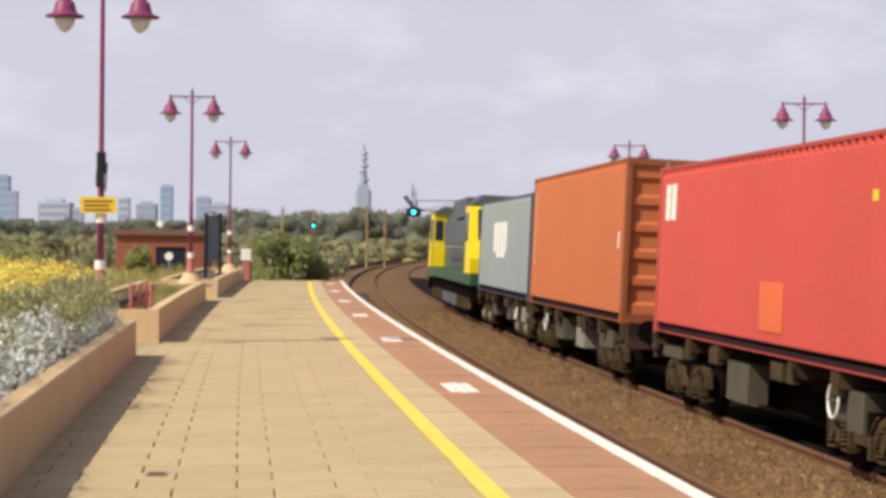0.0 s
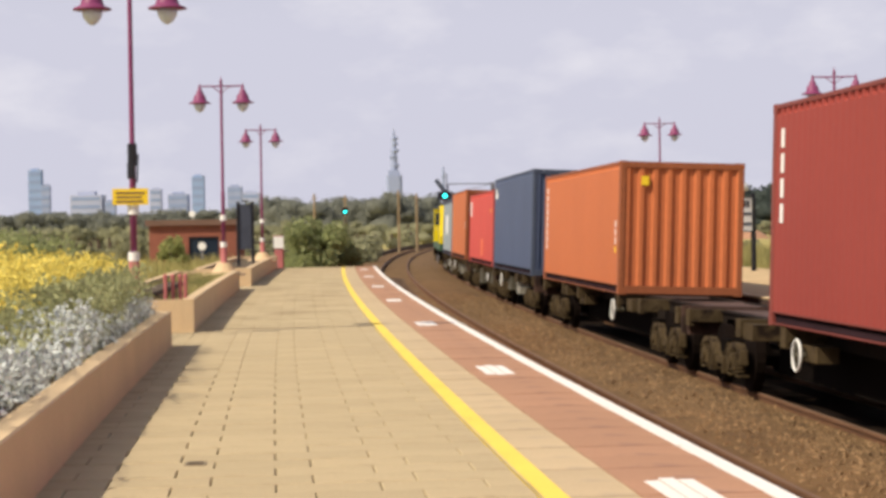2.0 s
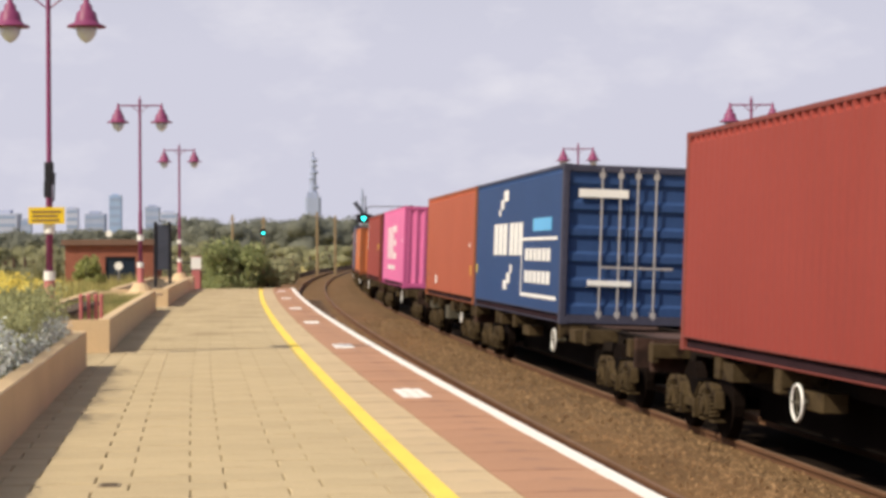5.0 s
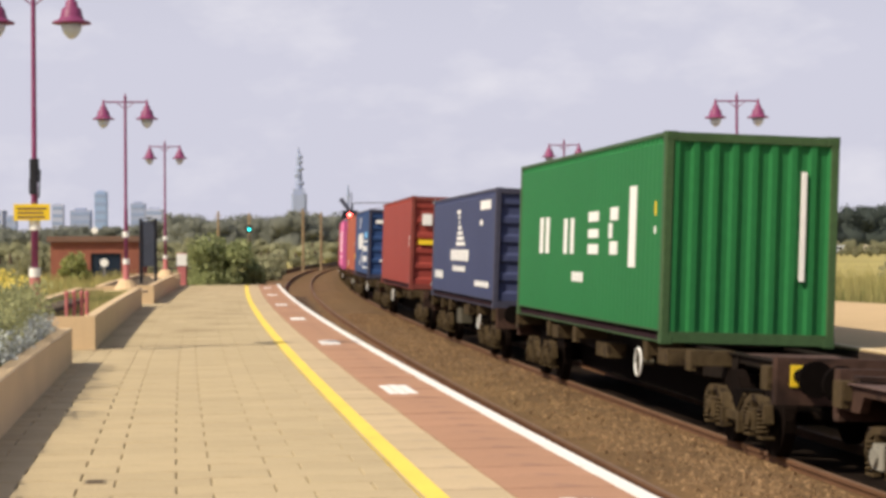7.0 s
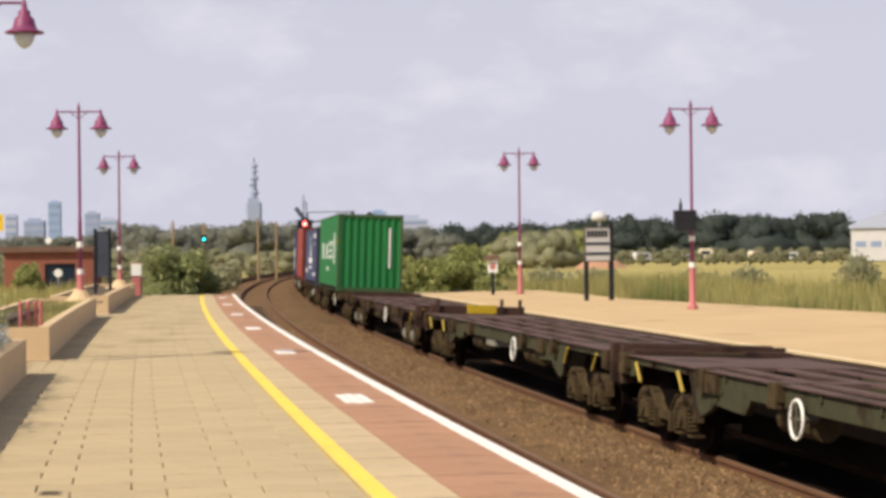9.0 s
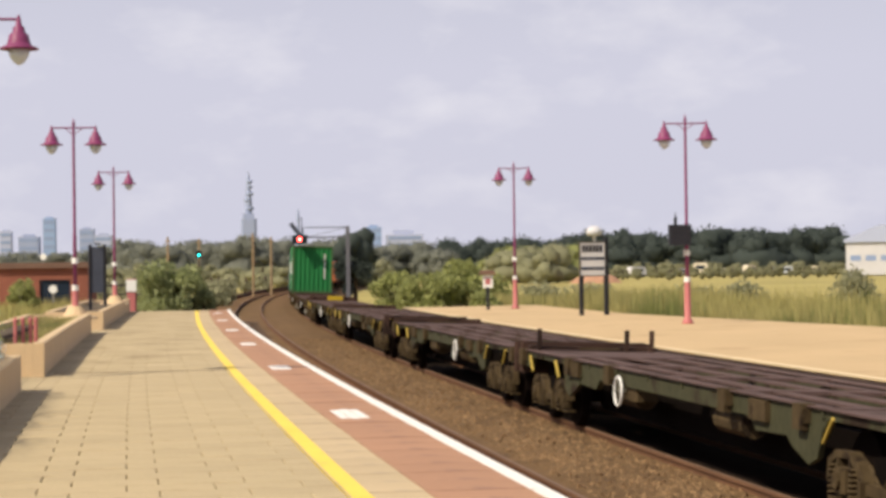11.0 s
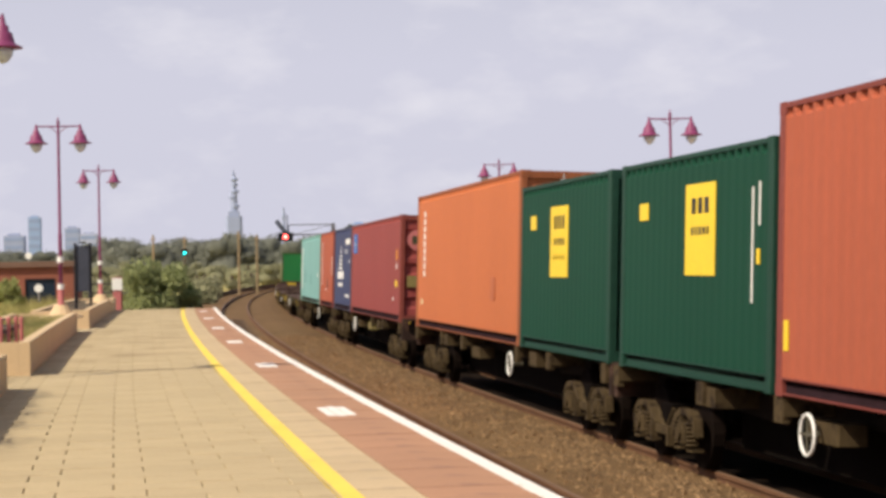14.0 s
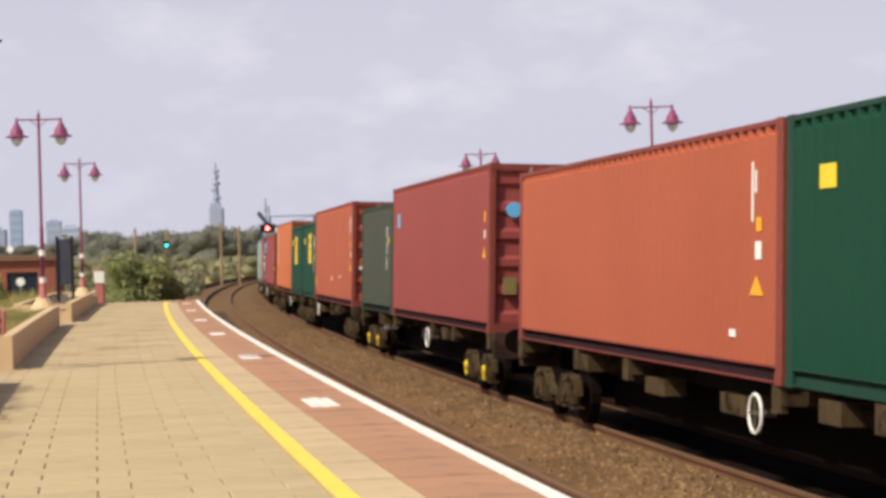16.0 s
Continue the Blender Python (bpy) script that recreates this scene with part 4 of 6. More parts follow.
# parked things at the edge of the field
def caravan(x, y, w, h, material, label, name="caravan"):
    ob = thing(name, label, "vehicle", pose(x, y, -1.25, 0, 0, random.Random(int(x)).uniform(-25, 25)))
    part("body", Geo().prism([(-w / 2, 0.5), (w / 2, 0.5), (w / 2, h * 0.75), (w / 2 - .5, h), (-w / 2 + .3, h), (-w / 2, h * 0.8)], -1.1, 1.1, Matrix.Rotation(radians(90), 4, "X")), material, ob)
    part("window", Geo().box((-w * .3, -1.14, h * .55), (w * .3, -1.11, h * .8)), M["glass_dark"], ob)
    for sx in (-.3, .3):
        part("wheel", Geo().rod((w * sx, -1.12, .38), (w * sx, -.8, .38), .38, 12), M["black"], ob)


for px, y, w, h, key, label in ((0.156, 480, 4.2, 2.6, "shed_white", "white parked caravan by the field"), (0.189, 480, 3.6, 3.4, "cream", "cream parked van by the field"), (0.179, 485, 2.2, 2.0, "shed_white", "small white parked van"),
                                (0.204, 480, 3.4, 2.0, "shed_white", "white parked caravan beside bushes"), (0.214, 482, 2.6, 2.7, "cream", "cream parked lorry by the field"), (0.232, 484, 4.8, 2.2, "bowl", "pale green parked trailer"), (0.252, 482, 7.5, 2.2, "cream", "long cream parked trailer")):
    caravan(px * y, y, w, h, M[key], label)
mound = thing("earth_mound", "low heap of sandy earth beside the field", "heap", pose(0.135 * 330, 330, -1.3), geo=Geo().lathe([(4.6, 0), (3.6, 0.8), (2.5, 1.4), (1.1, 1.7), (0.3, 1.8)], n=18), material=M["red_strip"])
shed = thing("warehouse", "large pale pitched-roof warehouse beyond the field", "building", pose(0.2640 * 420, 420, -1.0, 0, 0, -20))
part("wall", Geo().box((0, 0, 0), (40, 30, 7.0)), M["shed_white"], shed)
# roof and windows take the haze-tinted skyline colours
part("roof", Geo().prism([(-.4, 7.0), (40.4, 7.0), (40.4, 7.6), (12, 11.0), (7, 10.6), (-.4, 7.6)], -30.5, 0.5, Matrix.Rotation(radians(90), 4, "X")), M["tower_pale"], shed)
for i in range(5):
    part("window", Geo().box((1 + i * 3.2, -0.06, 3.0), (3.2 + i * 3.2, -0.02, 4.2)), M["tower_band"], shed)
dome = thing("radar_dome", "white dome above the far trees", "dome", pose(0.1345 * 520, 520, 0.3))
part("dome", Geo().lathe([(1.9, 9.4), (2.3, 10.2), (2.1, 11.0), (1.3, 11.7), (0.3, 12.0)], n=16), M["shed_white"], dome, "", True)
part("stem", Geo().lathe([(0.5, -2.3), (0.5, 9.4)], n=10), M["shed_white"], dome)


# ---- skyline ----
def tower_block(u0, u1, top, material, label, dist=2400, steps=()):
    """u: bearing slopes of its sides; top: slope of its top above eye level."""
    x0, x1, h = u0 * dist, u1 * dist, 1.5 + top * dist
    ob = thing("tower_block", label, "building", pose(x0, dist, -1.5), "city skyline")
    w = x1 - x0
    part("wall", Geo().box((0, 0, 0), (w, w * 0.8, h)), material, ob)
    part("roof", Geo().box((w * .2, 0.2 * w, h), (w * .75, 0.6 * w, h + w * 0.12)), material, ob)
    floors = max(3, int(h / 9))
    for i in range(floors):
        part("window", Geo().box((w * .06, -0.3, h * (i + .35) / floors), (w * .94, -0.05, h * (i + .75) / floors)), M["tower_band"], ob)


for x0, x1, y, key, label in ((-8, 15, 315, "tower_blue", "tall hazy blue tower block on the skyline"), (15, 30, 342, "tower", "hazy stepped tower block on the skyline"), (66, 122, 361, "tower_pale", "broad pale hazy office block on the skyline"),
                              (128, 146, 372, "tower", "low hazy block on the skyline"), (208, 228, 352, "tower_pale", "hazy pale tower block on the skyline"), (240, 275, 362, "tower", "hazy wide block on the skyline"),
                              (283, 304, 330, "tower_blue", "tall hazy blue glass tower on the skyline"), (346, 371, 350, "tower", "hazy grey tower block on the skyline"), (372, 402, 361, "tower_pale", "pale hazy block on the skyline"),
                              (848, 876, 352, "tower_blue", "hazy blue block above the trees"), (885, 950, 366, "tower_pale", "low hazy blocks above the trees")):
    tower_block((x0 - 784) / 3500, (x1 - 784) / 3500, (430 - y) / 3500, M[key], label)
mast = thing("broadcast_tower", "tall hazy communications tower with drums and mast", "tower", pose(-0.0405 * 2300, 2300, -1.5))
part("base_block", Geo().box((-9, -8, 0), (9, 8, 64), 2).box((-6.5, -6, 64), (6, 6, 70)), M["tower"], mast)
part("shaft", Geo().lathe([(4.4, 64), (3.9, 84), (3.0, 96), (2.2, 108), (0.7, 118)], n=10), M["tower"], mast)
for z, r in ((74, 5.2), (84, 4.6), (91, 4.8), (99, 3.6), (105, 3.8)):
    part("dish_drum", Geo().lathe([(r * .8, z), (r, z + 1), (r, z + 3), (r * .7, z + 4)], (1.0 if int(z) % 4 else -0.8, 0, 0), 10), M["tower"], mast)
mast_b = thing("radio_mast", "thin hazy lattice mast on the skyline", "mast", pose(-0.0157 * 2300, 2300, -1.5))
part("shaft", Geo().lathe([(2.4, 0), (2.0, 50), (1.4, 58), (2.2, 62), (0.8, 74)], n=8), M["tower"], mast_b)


# ---- the train ----
DECK = 0.073          # height of the container feet over the platform, on the track's middle


def ribs(length, pitch, depth, flat=0.55):
    """Outline of a corrugated sheet: (along, in) from 0 to length."""
    n = max(1, round(length / pitch))
    p, out = length / n, []
    for i in range(n):
        a = i * p
        out += [(a, 0.0), (a + p * flat * .5, 0.0), (a + p * (0.5 - .06 + flat * .1), depth), (a + p * (1 - .10 - flat * .1), depth)]
    return out + [(length, 0.0)]


def sheet(prof, z0, z1, place, top=1.0):
    """A ribbed sheet; top: how much deeper the ribs are pressed under the top rail."""
    g = Geo()
    for a, d in prof:
        g.v += [place(a, d, z0), place(a, d, z1 - 0.10), place(a, d * top, z1 - 0.07), place(a, d * top, z1)]
    g.f = [(4 * i + k, 4 * i + 4 + k, 4 * i + 5 + k, 4 * i + 1 + k) for i in range(len(prof) - 1) for k in range(3)]
    return g


def container(label, paint, edge, length, height, rear, marks=(), group="shipping containers"):
    """Origin under its middle; it travels towards +y. rear: what its trailing end shows, 'ribs' or 'doors'."""
    W = 1.219
    ob = thing("shipping_container", label, "container", None, group)
    L = length / 2
    frame_geo, rails, coat_matches = Geo(), Geo(), paint is BOTTLE
    for sx in (-1, 1):
        for sy in (-1, 1):
            x0, x1 = sorted((sx * W, sx * (W - 0.12)))
            y0, y1 = sorted((sy * L, sy * (L - 0.16)))
            frame_geo.box((x0, y0, 0.118), (x1, y1, height - 0.118), 0.015)
        x0, x1 = sorted((sx * (W - 0.004), sx * (W - 0.07)))
        frame_geo.box((x0, -L + .16, height - 0.062), (x1, L - .16, height - 0.008))
        x0, x1 = sorted((sx * (W - 0.004), sx * (W - 0.05)))
        frame_geo.box((x0, -L + .16, 0.165), (x1, L - .16, 0.185)).box((x0, -L + .16, 0.015), (x1, L - .16, 0.032))
        x0, x1 = sorted((sx * (W - 0.050), sx * (W - 0.075)))
        rails.box((x0, -L + .16, 0.032), (x1, L - .16, 0.165))
    for sy in (-1, 1):
        y0, y1 = sorted((sy * (L - .003), sy * (L - 0.11)))
        frame_geo.box((-W + .12, y0, height - 0.13), (W - .12, y1, height - 0.01)).box((-W + .12, y0, 0.02), (W - .12, y1, 0.17))
    part("frame", frame_geo, edge, ob, "weathered steel frame")
    # recess shade is painted on the rail, except on bottle-green containers
    part("bottom_rail", rails, edge if coat_matches else M["rail_shade"], ob, "painted bottom rail" if coat_matches else "dark recessed bottom rail")
    for sx in (-1, 1):
        for sy in (-1, 1):
            for z in (0, height - 0.118):
                x0, x1 = sorted((sx * (W + 0.003), sx * (W - 0.165)))
                y0, y1 = sorted((sy * (L + 0.003), sy * (L - 0.18)))
                part("corner_casting", Geo().box((x0, y0, z), (x1, y1, z + 0.118), 0.012), edge, ob)
    run = length - 0.32
    prof = ribs(run, 0.278, 0.0035)
    part("side_panel", sheet(prof, 0.185, height - 0.062, lambda a, d, z: (-W + 0.012 + d, -L + .16 + a, z), 12.0), paint, ob)
    part("side_panel", sheet(prof, 0.185, height - 0.062, lambda a, d, z: (W - 0.012 - d, L - .16 - a, z), 12.0), paint, ob)
    g = Geo()
    for a, d in ribs(run, 0.30, 0.02):
        g.v += [(-W + .06, -L + .16 + a, height - 0.03 - d), (W - .06, -L + .16 + a, height - 0.03 - d)]
    g.f = [(2 * i, 2 * i + 1, 2 * i + 3, 2 * i + 2) for i in range(len(g.v) // 2 - 1)]
    part("roof", g, paint, ob)
    part("floor", Geo().box((-W + .05, -L + .11, 0.10), (W - .05, L - .11, 0.165)), M["under"], ob)
    ends = [(1, "ribs"), (-1, rear)]
    for sy, kind in ends:
        if kind == "ribs":
            part("end_panel", sheet(ribs(2 * W - .24, 0.262, 0.046), 0.17, height - 0.13, lambda a, d, z: (sy * (W - .12 - a), sy * (L - 0.02 - d), z)), paint, ob, "vertically ribbed steel end wall")
            continue
        for sx in (-1, 1):
            x0, x1 = sorted((sx * 0.008, sx * (W - .125)))
            g = Geo()
            z0, z1 = 0.175, height - 0.135
            lev = [(z0, .055), (z0 + .10, .055)]
            bands = 5
            for k in range(bands):
                a = z0 + .12 + (z1 - z0 - .24) * k / bands
                b = z0 + .12 + (z1 - z0 - .24) * (k + 1) / bands
                lev += [(a + .03, .055), (a + .09, .105), (b - .15, .105), (b - .09, .055)]
            lev += [(z1, .055)]
            for z, d in lev:
                g.v += [(x0, sy * (L - d), z), (x1, sy * (L - d), z)]
            g.f = [(2 * i, 2 * i + 1, 2 * i + 3, 2 * i + 2) if sy < 0 else (2 * i + 2, 2 * i + 3, 2 * i + 1, 2 * i) for i in range(len(lev) - 1)]
            door = part("door", g, paint, ob, "ribbed steel container door")
            for q in (0.16, 0.50):
                part("lock_rod", Geo().rod((sx * q, sy * (L - .015), 0.10), (sx * q, sy * (L - .015), height - .06), 0.019, 8)
                     .box((sx * q - .05, sy * (L - .02) - .02, .14), (sx * q + .05, sy * (L - .02) + .02, .24)).box((sx * q - .05, sy * (L - .02) - .02, height - .24), (sx * q + .05, sy * (L - .02) + .02, height - .14))
                     .box((sx * q - .02, sy * (L - .01) - .012, 1.02), (sx * q + .34, sy * (L - .01) + .012, 1.06)), M["steel"], door, "galvanised locking rod")
    k = 0
    for face, u0, z0, u1, z1, key in marks:
        # u runs from the trailing end on the sides, and from the far edge on the end walls
        if face == "L":
            m = Geo().box((-W + 0.001, -L + u0, z0), (-W + 0.010, -L + u1, z1))
        elif face == "T":
            m = Geo().add([(x, -L + y, z) for x in (-W + 0.001, -W + 0.010) for y, z in ((u0, z0), (u1, z0), ((u0 + u1) / 2, z1))], [(0, 1, 2), (5, 4, 3), (0, 3, 4, 1), (1, 4, 5, 2), (2, 5, 3, 0)])
        elif face == "D":
            # a round badge on the trailing end: middle, then its radius
            m = Geo().rod((-W + u0, -L + 0.052, z0), (-W + u0, -L - 0.006, z0), u1, 18)
        else:
            m = Geo().box((-W + u0, -L - 0.012, z0), (-W + u1, -L + 0.055, z1))
        part("marking", m, M[key], ob)
    return ob


BOGIE_MESHES, DULL_SILL = {}, M["chassis_green"]


def shared(name, key, build, material, parent, label=""):
    """A part whose mesh is built once and used again on alike bogies."""
    if (name, key) not in BOGIE_MESHES:
        BOGIE_MESHES[name, key] = mesh(name, build(), material)
    ob = new(name, BOGIE_MESHES[name, key])
    ob.parent = parent
    return tagged(ob, label) if label else ob


def slab(ring, x, half):
    """A plate cut to an outline of (along, up) points, standing upright at x."""
    n = len(ring)
    return Geo().add([(x - half, a, c) for a, c in ring] + [(x + half, a, c) for a, c in ring],
                     [tuple(range(n - 1, -1, -1)), tuple(range(n, 2 * n))] + [(i, (i + 1) % n, n + (i + 1) % n, n + i) for i in range(n)])


def coil(x, y, z, r, tube, turns, step):
    """One round bar wound into a coil."""
    g, n, k = Geo(), turns * 10 + 1, 4
    for i in range(n):
        a = 6.28319 * i / 10
        for j in range(k):
            q = r + tube * math.cos(1.5708 * j)
            g.v.append((x + q * math.cos(a), y + q * math.sin(a), z + step * i / 10 + tube * math.sin(1.5708 * j)))
    g.f = [(i * k + j, (i + 1) * k + j, (i + 1) * k + (j + 1) % k, i * k + (j + 1) % k) for i in range(n - 1) for j in range(k)] + [(3, 2, 1, 0), tuple((n - 1) * k + j for j in range(k))]
    return g


def bogie(parent, y, dusty):
    """Two axles 1.8 m apart in arched side frames with nests of coil springs beside round-capped axle boxes."""
    b = new("bogie")
    b.parent = parent
    b.location = (0, y, SINK)
    steel = M["bogie"]
    fit = steel if dusty is M["yellow"] else dusty
    for sx in (-1, 1):
        x = sx * 1.0
        arch = [(-1.34, -0.56), (-1.30, -0.36), (-1.12, -0.27), (-0.72, -0.26), (-0.50, -0.34), (-0.34, -0.52), (0.34, -0.52), (0.50, -0.34), (0.72, -0.26), (1.12, -0.27), (1.30, -0.36), (1.34, -0.56),
                (1.27, -0.56), (1.23, -0.41), (1.08, -0.34), (0.76, -0.33), (0.58, -0.41), (0.42, -0.62), (-0.42, -0.62), (-0.58, -0.41), (-0.76, -0.33), (-1.08, -0.34), (-1.23, -0.41), (-1.27, -0.56)]
        shared("side_frame", sx, lambda: slab(arch, x, 0.055), steel, b, "arched dusty side frame")
        for a in (-0.9, 0.9):
            for d in (-0.16, 0.16):
                shared("horn", (sx, a, d), lambda: Geo().box((x - .05, a + d - .025, -0.66), (x + .06, a + d + .025, -0.32)), steel, b)
            box = shared("axle_box", (sx, a, fit.name), lambda: Geo().box((x + sx * .03 - .07, a - .12, -0.66), (x + sx * .03 + .07, a + .12, -0.42), 0.03), fit, b)
            shared("axle_cap", (sx, a, dusty.name), lambda: Geo().rod((x + sx * .09, a, -.54), (x + sx * .135, a, -.54), .085, 12), dusty, box, "round axle cap")
            if dusty is M["yellow"]:
                shared("damper", (sx, a), lambda: Geo().box((x + sx * .11 - .02, a - .045, -.70), (x + sx * .11 + .02, a + .045, -.50)), dusty, box, "yellow damper")
            for d in (-0.265, 0.265):
                shared("spring", (sx, a, d), lambda: coil(x + sx * .02, a + d, -0.70, 0.072, 0.017, 6, 0.050), steel, b)
                shared("spring_seat", (sx, a, d), lambda: Geo().box((x - .07, a + d - .10, -0.745), (x + .11, a + d + .10, -0.715), 0.02), steel, b)
        shared("brake_lever", sx, lambda: Geo().rod((x, -0.30, -0.30), (x, 0.02, -0.56), 0.022, 6).rod((x, 0.02, -0.56), (x, 0.34, -0.36), 0.022, 6), steel, b)
        for a in (-0.36, 0.36):
            shared("brake_block", (sx, a), lambda: Geo().box((x - .10, a - .04, -0.74), (x - .02, a + .04, -0.50)), steel, b)
    for a in (-0.9, 0.9):
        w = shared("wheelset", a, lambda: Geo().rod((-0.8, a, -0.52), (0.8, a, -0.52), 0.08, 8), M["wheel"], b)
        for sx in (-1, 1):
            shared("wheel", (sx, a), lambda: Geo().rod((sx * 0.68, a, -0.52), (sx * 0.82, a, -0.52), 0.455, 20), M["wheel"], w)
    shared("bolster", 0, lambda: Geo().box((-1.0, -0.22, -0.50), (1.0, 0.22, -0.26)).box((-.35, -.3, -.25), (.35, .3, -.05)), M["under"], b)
    return b


def wagon(front, back, label, sill, fittings=(), yellow=False, belly=0.34, ends=(1, 1), dusty="bogie"):
    """A container flat wagon; front and back: stations of its deck ends. Height 0 is the deck."""
    ob = thing("flat_wagon", label, "wagon", None, "train wagons")
    L = (front - back) / 2
    W = 0.66 if sill is M["sill_black"] else 1.10      # spine wagons carry the load on outriggers
    for sx in (-1, 1):
        x0, x1 = sorted((sx * W, sx * (W - 0.09)))
        half = [(L, -0.02), (L, -0.30), (L - 0.62, -0.30), (L - 0.74, -0.13), (L - 3.2, -0.13), (L - 3.4, -belly), (L - 5.4, -belly - 0.06), (L - 5.6, -0.26)]
        ring = [(-a, c) for a, c in half] + half[::-1]
        n = len(ring)
        part("side_sill", Geo().add([(x0, a, c) for a, c in ring] + [(x1, a, c) for a, c in ring], [tuple(range(n)), tuple(range(2 * n - 1, n - 1, -1))] + [(i, n + i, n + (i + 1) % n, (i + 1) % n) for i in range(n)]), sill, ob)
        f = Geo().box((min(x0, x1) - .05, -L + .3, -0.035), (max(x0, x1) + .05, L - .3, -0.018))
        part("sill_flange", f, sill if sill is M["sill_black"] else M["deck_steel"], ob)
        k = int(2 * L / 1.55)
        for i in range(1, k):
            y = -L + 2 * L * i / k
            part("rib", Geo().box((sx * (W + .012) - .012, y - .04, -0.125), (sx * (W + .012) + .012, y + .04, -0.04)), sill, ob)
    # coloured near-black so the slots between deck beams hold painted shade
    part("centre_sill", Geo().box((-0.35, -L + .1, -0.42), (0.35, L - .1, -0.20)), M["under"], ob, "centre sill blackened for the shade in the deck slots")
    k = max(3, round(2 * L / 3.05))
    for i in range(k + 1):
        y = -L + .18 + (2 * L - .36) * i / k
        part("bolster", Geo().box((-W + .09, y - .16, -0.06), (W - .09, y + .16, -0.012)), M["deck_steel"], ob)
    for sy in (-1, 1):
        part("end_deck", Geo().box((-W + .09, min(sy * L, sy * (L - 3.3)), -0.05), (W - .09, max(sy * L, sy * (L - 3.3)), -0.022)), M["deck_steel"], ob)
        y0, y1 = sorted((sy * (L + .02), sy * (L - .12)))
        part("headstock", Geo().box((-1.15, y0, -0.42), (1.15, y1, 0.02 if not yellow else 0.10), 0.02), M["chassis"], ob)
        if yellow:
            for x0, x1 in ((-0.98, -0.74), (0.74, 0.98)):
                part("end_marking", Geo().box((x0, sy * (L + .03) - .012, -0.22), (x1, sy * (L + .03) + .012, 0.02)), M["yellow"], ob, "yellow end marking")
        e = ends[0 if sy > 0 else 1]
        if e:
            for sx in (-1, 1):
                part("buffer", Geo().rod((sx * 0.87, sy * (L - .05), -0.10), (sx * 0.87, sy * (L + .42), -0.10), 0.085, 10).rod((sx * 0.87, sy * (L + .42), -0.10), (sx * 0.87, sy * (L + .55), -0.10), 0.06, 8)
                     .rod((sx * 0.87, sy * (L + .55), -0.10), (sx * 0.87, sy * (L + .62), -0.10), 0.20, 14), M["under"], ob)
            part("coupling", Geo().box((-.07, min(sy * L, sy * (L + 1.4)), -0.22), (.07, max(sy * L, sy * (L + 1.4)), -0.06)), M["under"], ob)
        else:
            part("coupling", Geo().box((-.10, min(sy * L, sy * (L + .30)), -0.30), (.10, max(sy * L, sy * (L + .30)), -0.10)), M["under"], ob)
    if label.startswith("empty"):
        for q in (-0.62, 0.0, 0.62):
            part("deck_beam", Geo().box((q - .10, -L + 3.3, -0.045), (q + .10, L - 3.3, -0.02)), M["deck_steel"], ob)
        raised = front == -195.7
        part("end_panel", Geo().box((-0.25, L - 0.55, 0.0), (0.45, L - 0.35, 0.20 if raised else 0.03), .02), M["old_yellow" if raised else "bogie"], ob, "grimy yellow raised end panel" if raised else "low end panel")
        for x0, x1 in ((-1.1, -0.25), (0.45, 1.1)):
            part("end_rail", Geo().box((x0, L - 0.55, 0.0), (x1, L - 0.35, 0.17 if raised else 0.05), .02), M["chassis"], ob)
        for q in (-0.95, 0.55, 0.98) if raised or front == -255.1 else ():
            part("stanchion", Geo().box((q - .035, L - .62, -0.02), (q + .035, L - .56, 0.34)), M["chassis"], ob)
        for sy in (-1, 1):
            for q in (0.9, 2.9) if sill is DULL_SILL else (0.9,) if sy < 0 else ():
                part("yellow_lever", Geo().rod((-1.16, sy * (L - q), -0.10), (-1.16, sy * (L - q - .25), -0.34), .022, 6), M["dull_yellow"], ob, "dull yellow release lever")
            part("side_gusset", slab([(sy * (L - a), c) for a, c in ((3.30, -0.20), (4.6, -0.24), (4.2, -0.46), (3.7, -0.60), (3.45, -0.52))], -1.08, 0.03), sill, ob)
            part("air_tank", Geo().rod((-0.85, sy * (L - 6.2), -0.40), (-0.85, sy * (L - 7.3), -0.40), 0.16, 12), M["bogie"], ob, "dusty cylindrical air tank")
    for sy in (-1, 1):
        bogie(ob, sy * (L - 2.0), M[dusty])
    # boxes added to hide lit ground beyond; their near-black stands for shade
    part("brake_gear", Geo().box((-.50, -L + 3.3, -0.80), (-.15, L - 3.3, -0.30), .1).box((.15, -L + 3.3, -0.80), (.60, L - 3.3, -0.30), .1), M["under"], ob, "near-black filler boxes for the shade under the deck")
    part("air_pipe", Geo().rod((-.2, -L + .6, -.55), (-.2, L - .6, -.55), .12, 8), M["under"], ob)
    hw = (-1 if ends[0] else 1) * (2.1 if L > 8 else 3.6)
    wheel_part = part("handwheel", Geo().ring((-1.17, hw, -0.33), (1, 0, 0), 0.195, 0.018), M["white"], ob, "white brake handwheel")
    part("spokes", Geo().rod((-1.17, hw - .19, -.33), (-1.17, hw + .19, -.33), .014, 6).rod((-1.17, hw, -.52), (-1.17, hw, -.14), .014, 6).rod((-1.18, hw, -.33), (-0.95, hw, -.33), .04, 8), M["box_grey"], wheel_part)
    for u, w, h, key in fittings:
        part("equipment_box", Geo().box((-1.06, u - w / 2, -0.24 - h * 0.8), (-0.75, u + w / 2, -0.20), 0.02), M[key], ob)
    for u in (-L + 5.2, L - 4.2):
        part("load_plate", Geo().box((-1.165, u - .28, -0.28), (-W + .02, u + .28, -0.06)), M["bogie"], ob)
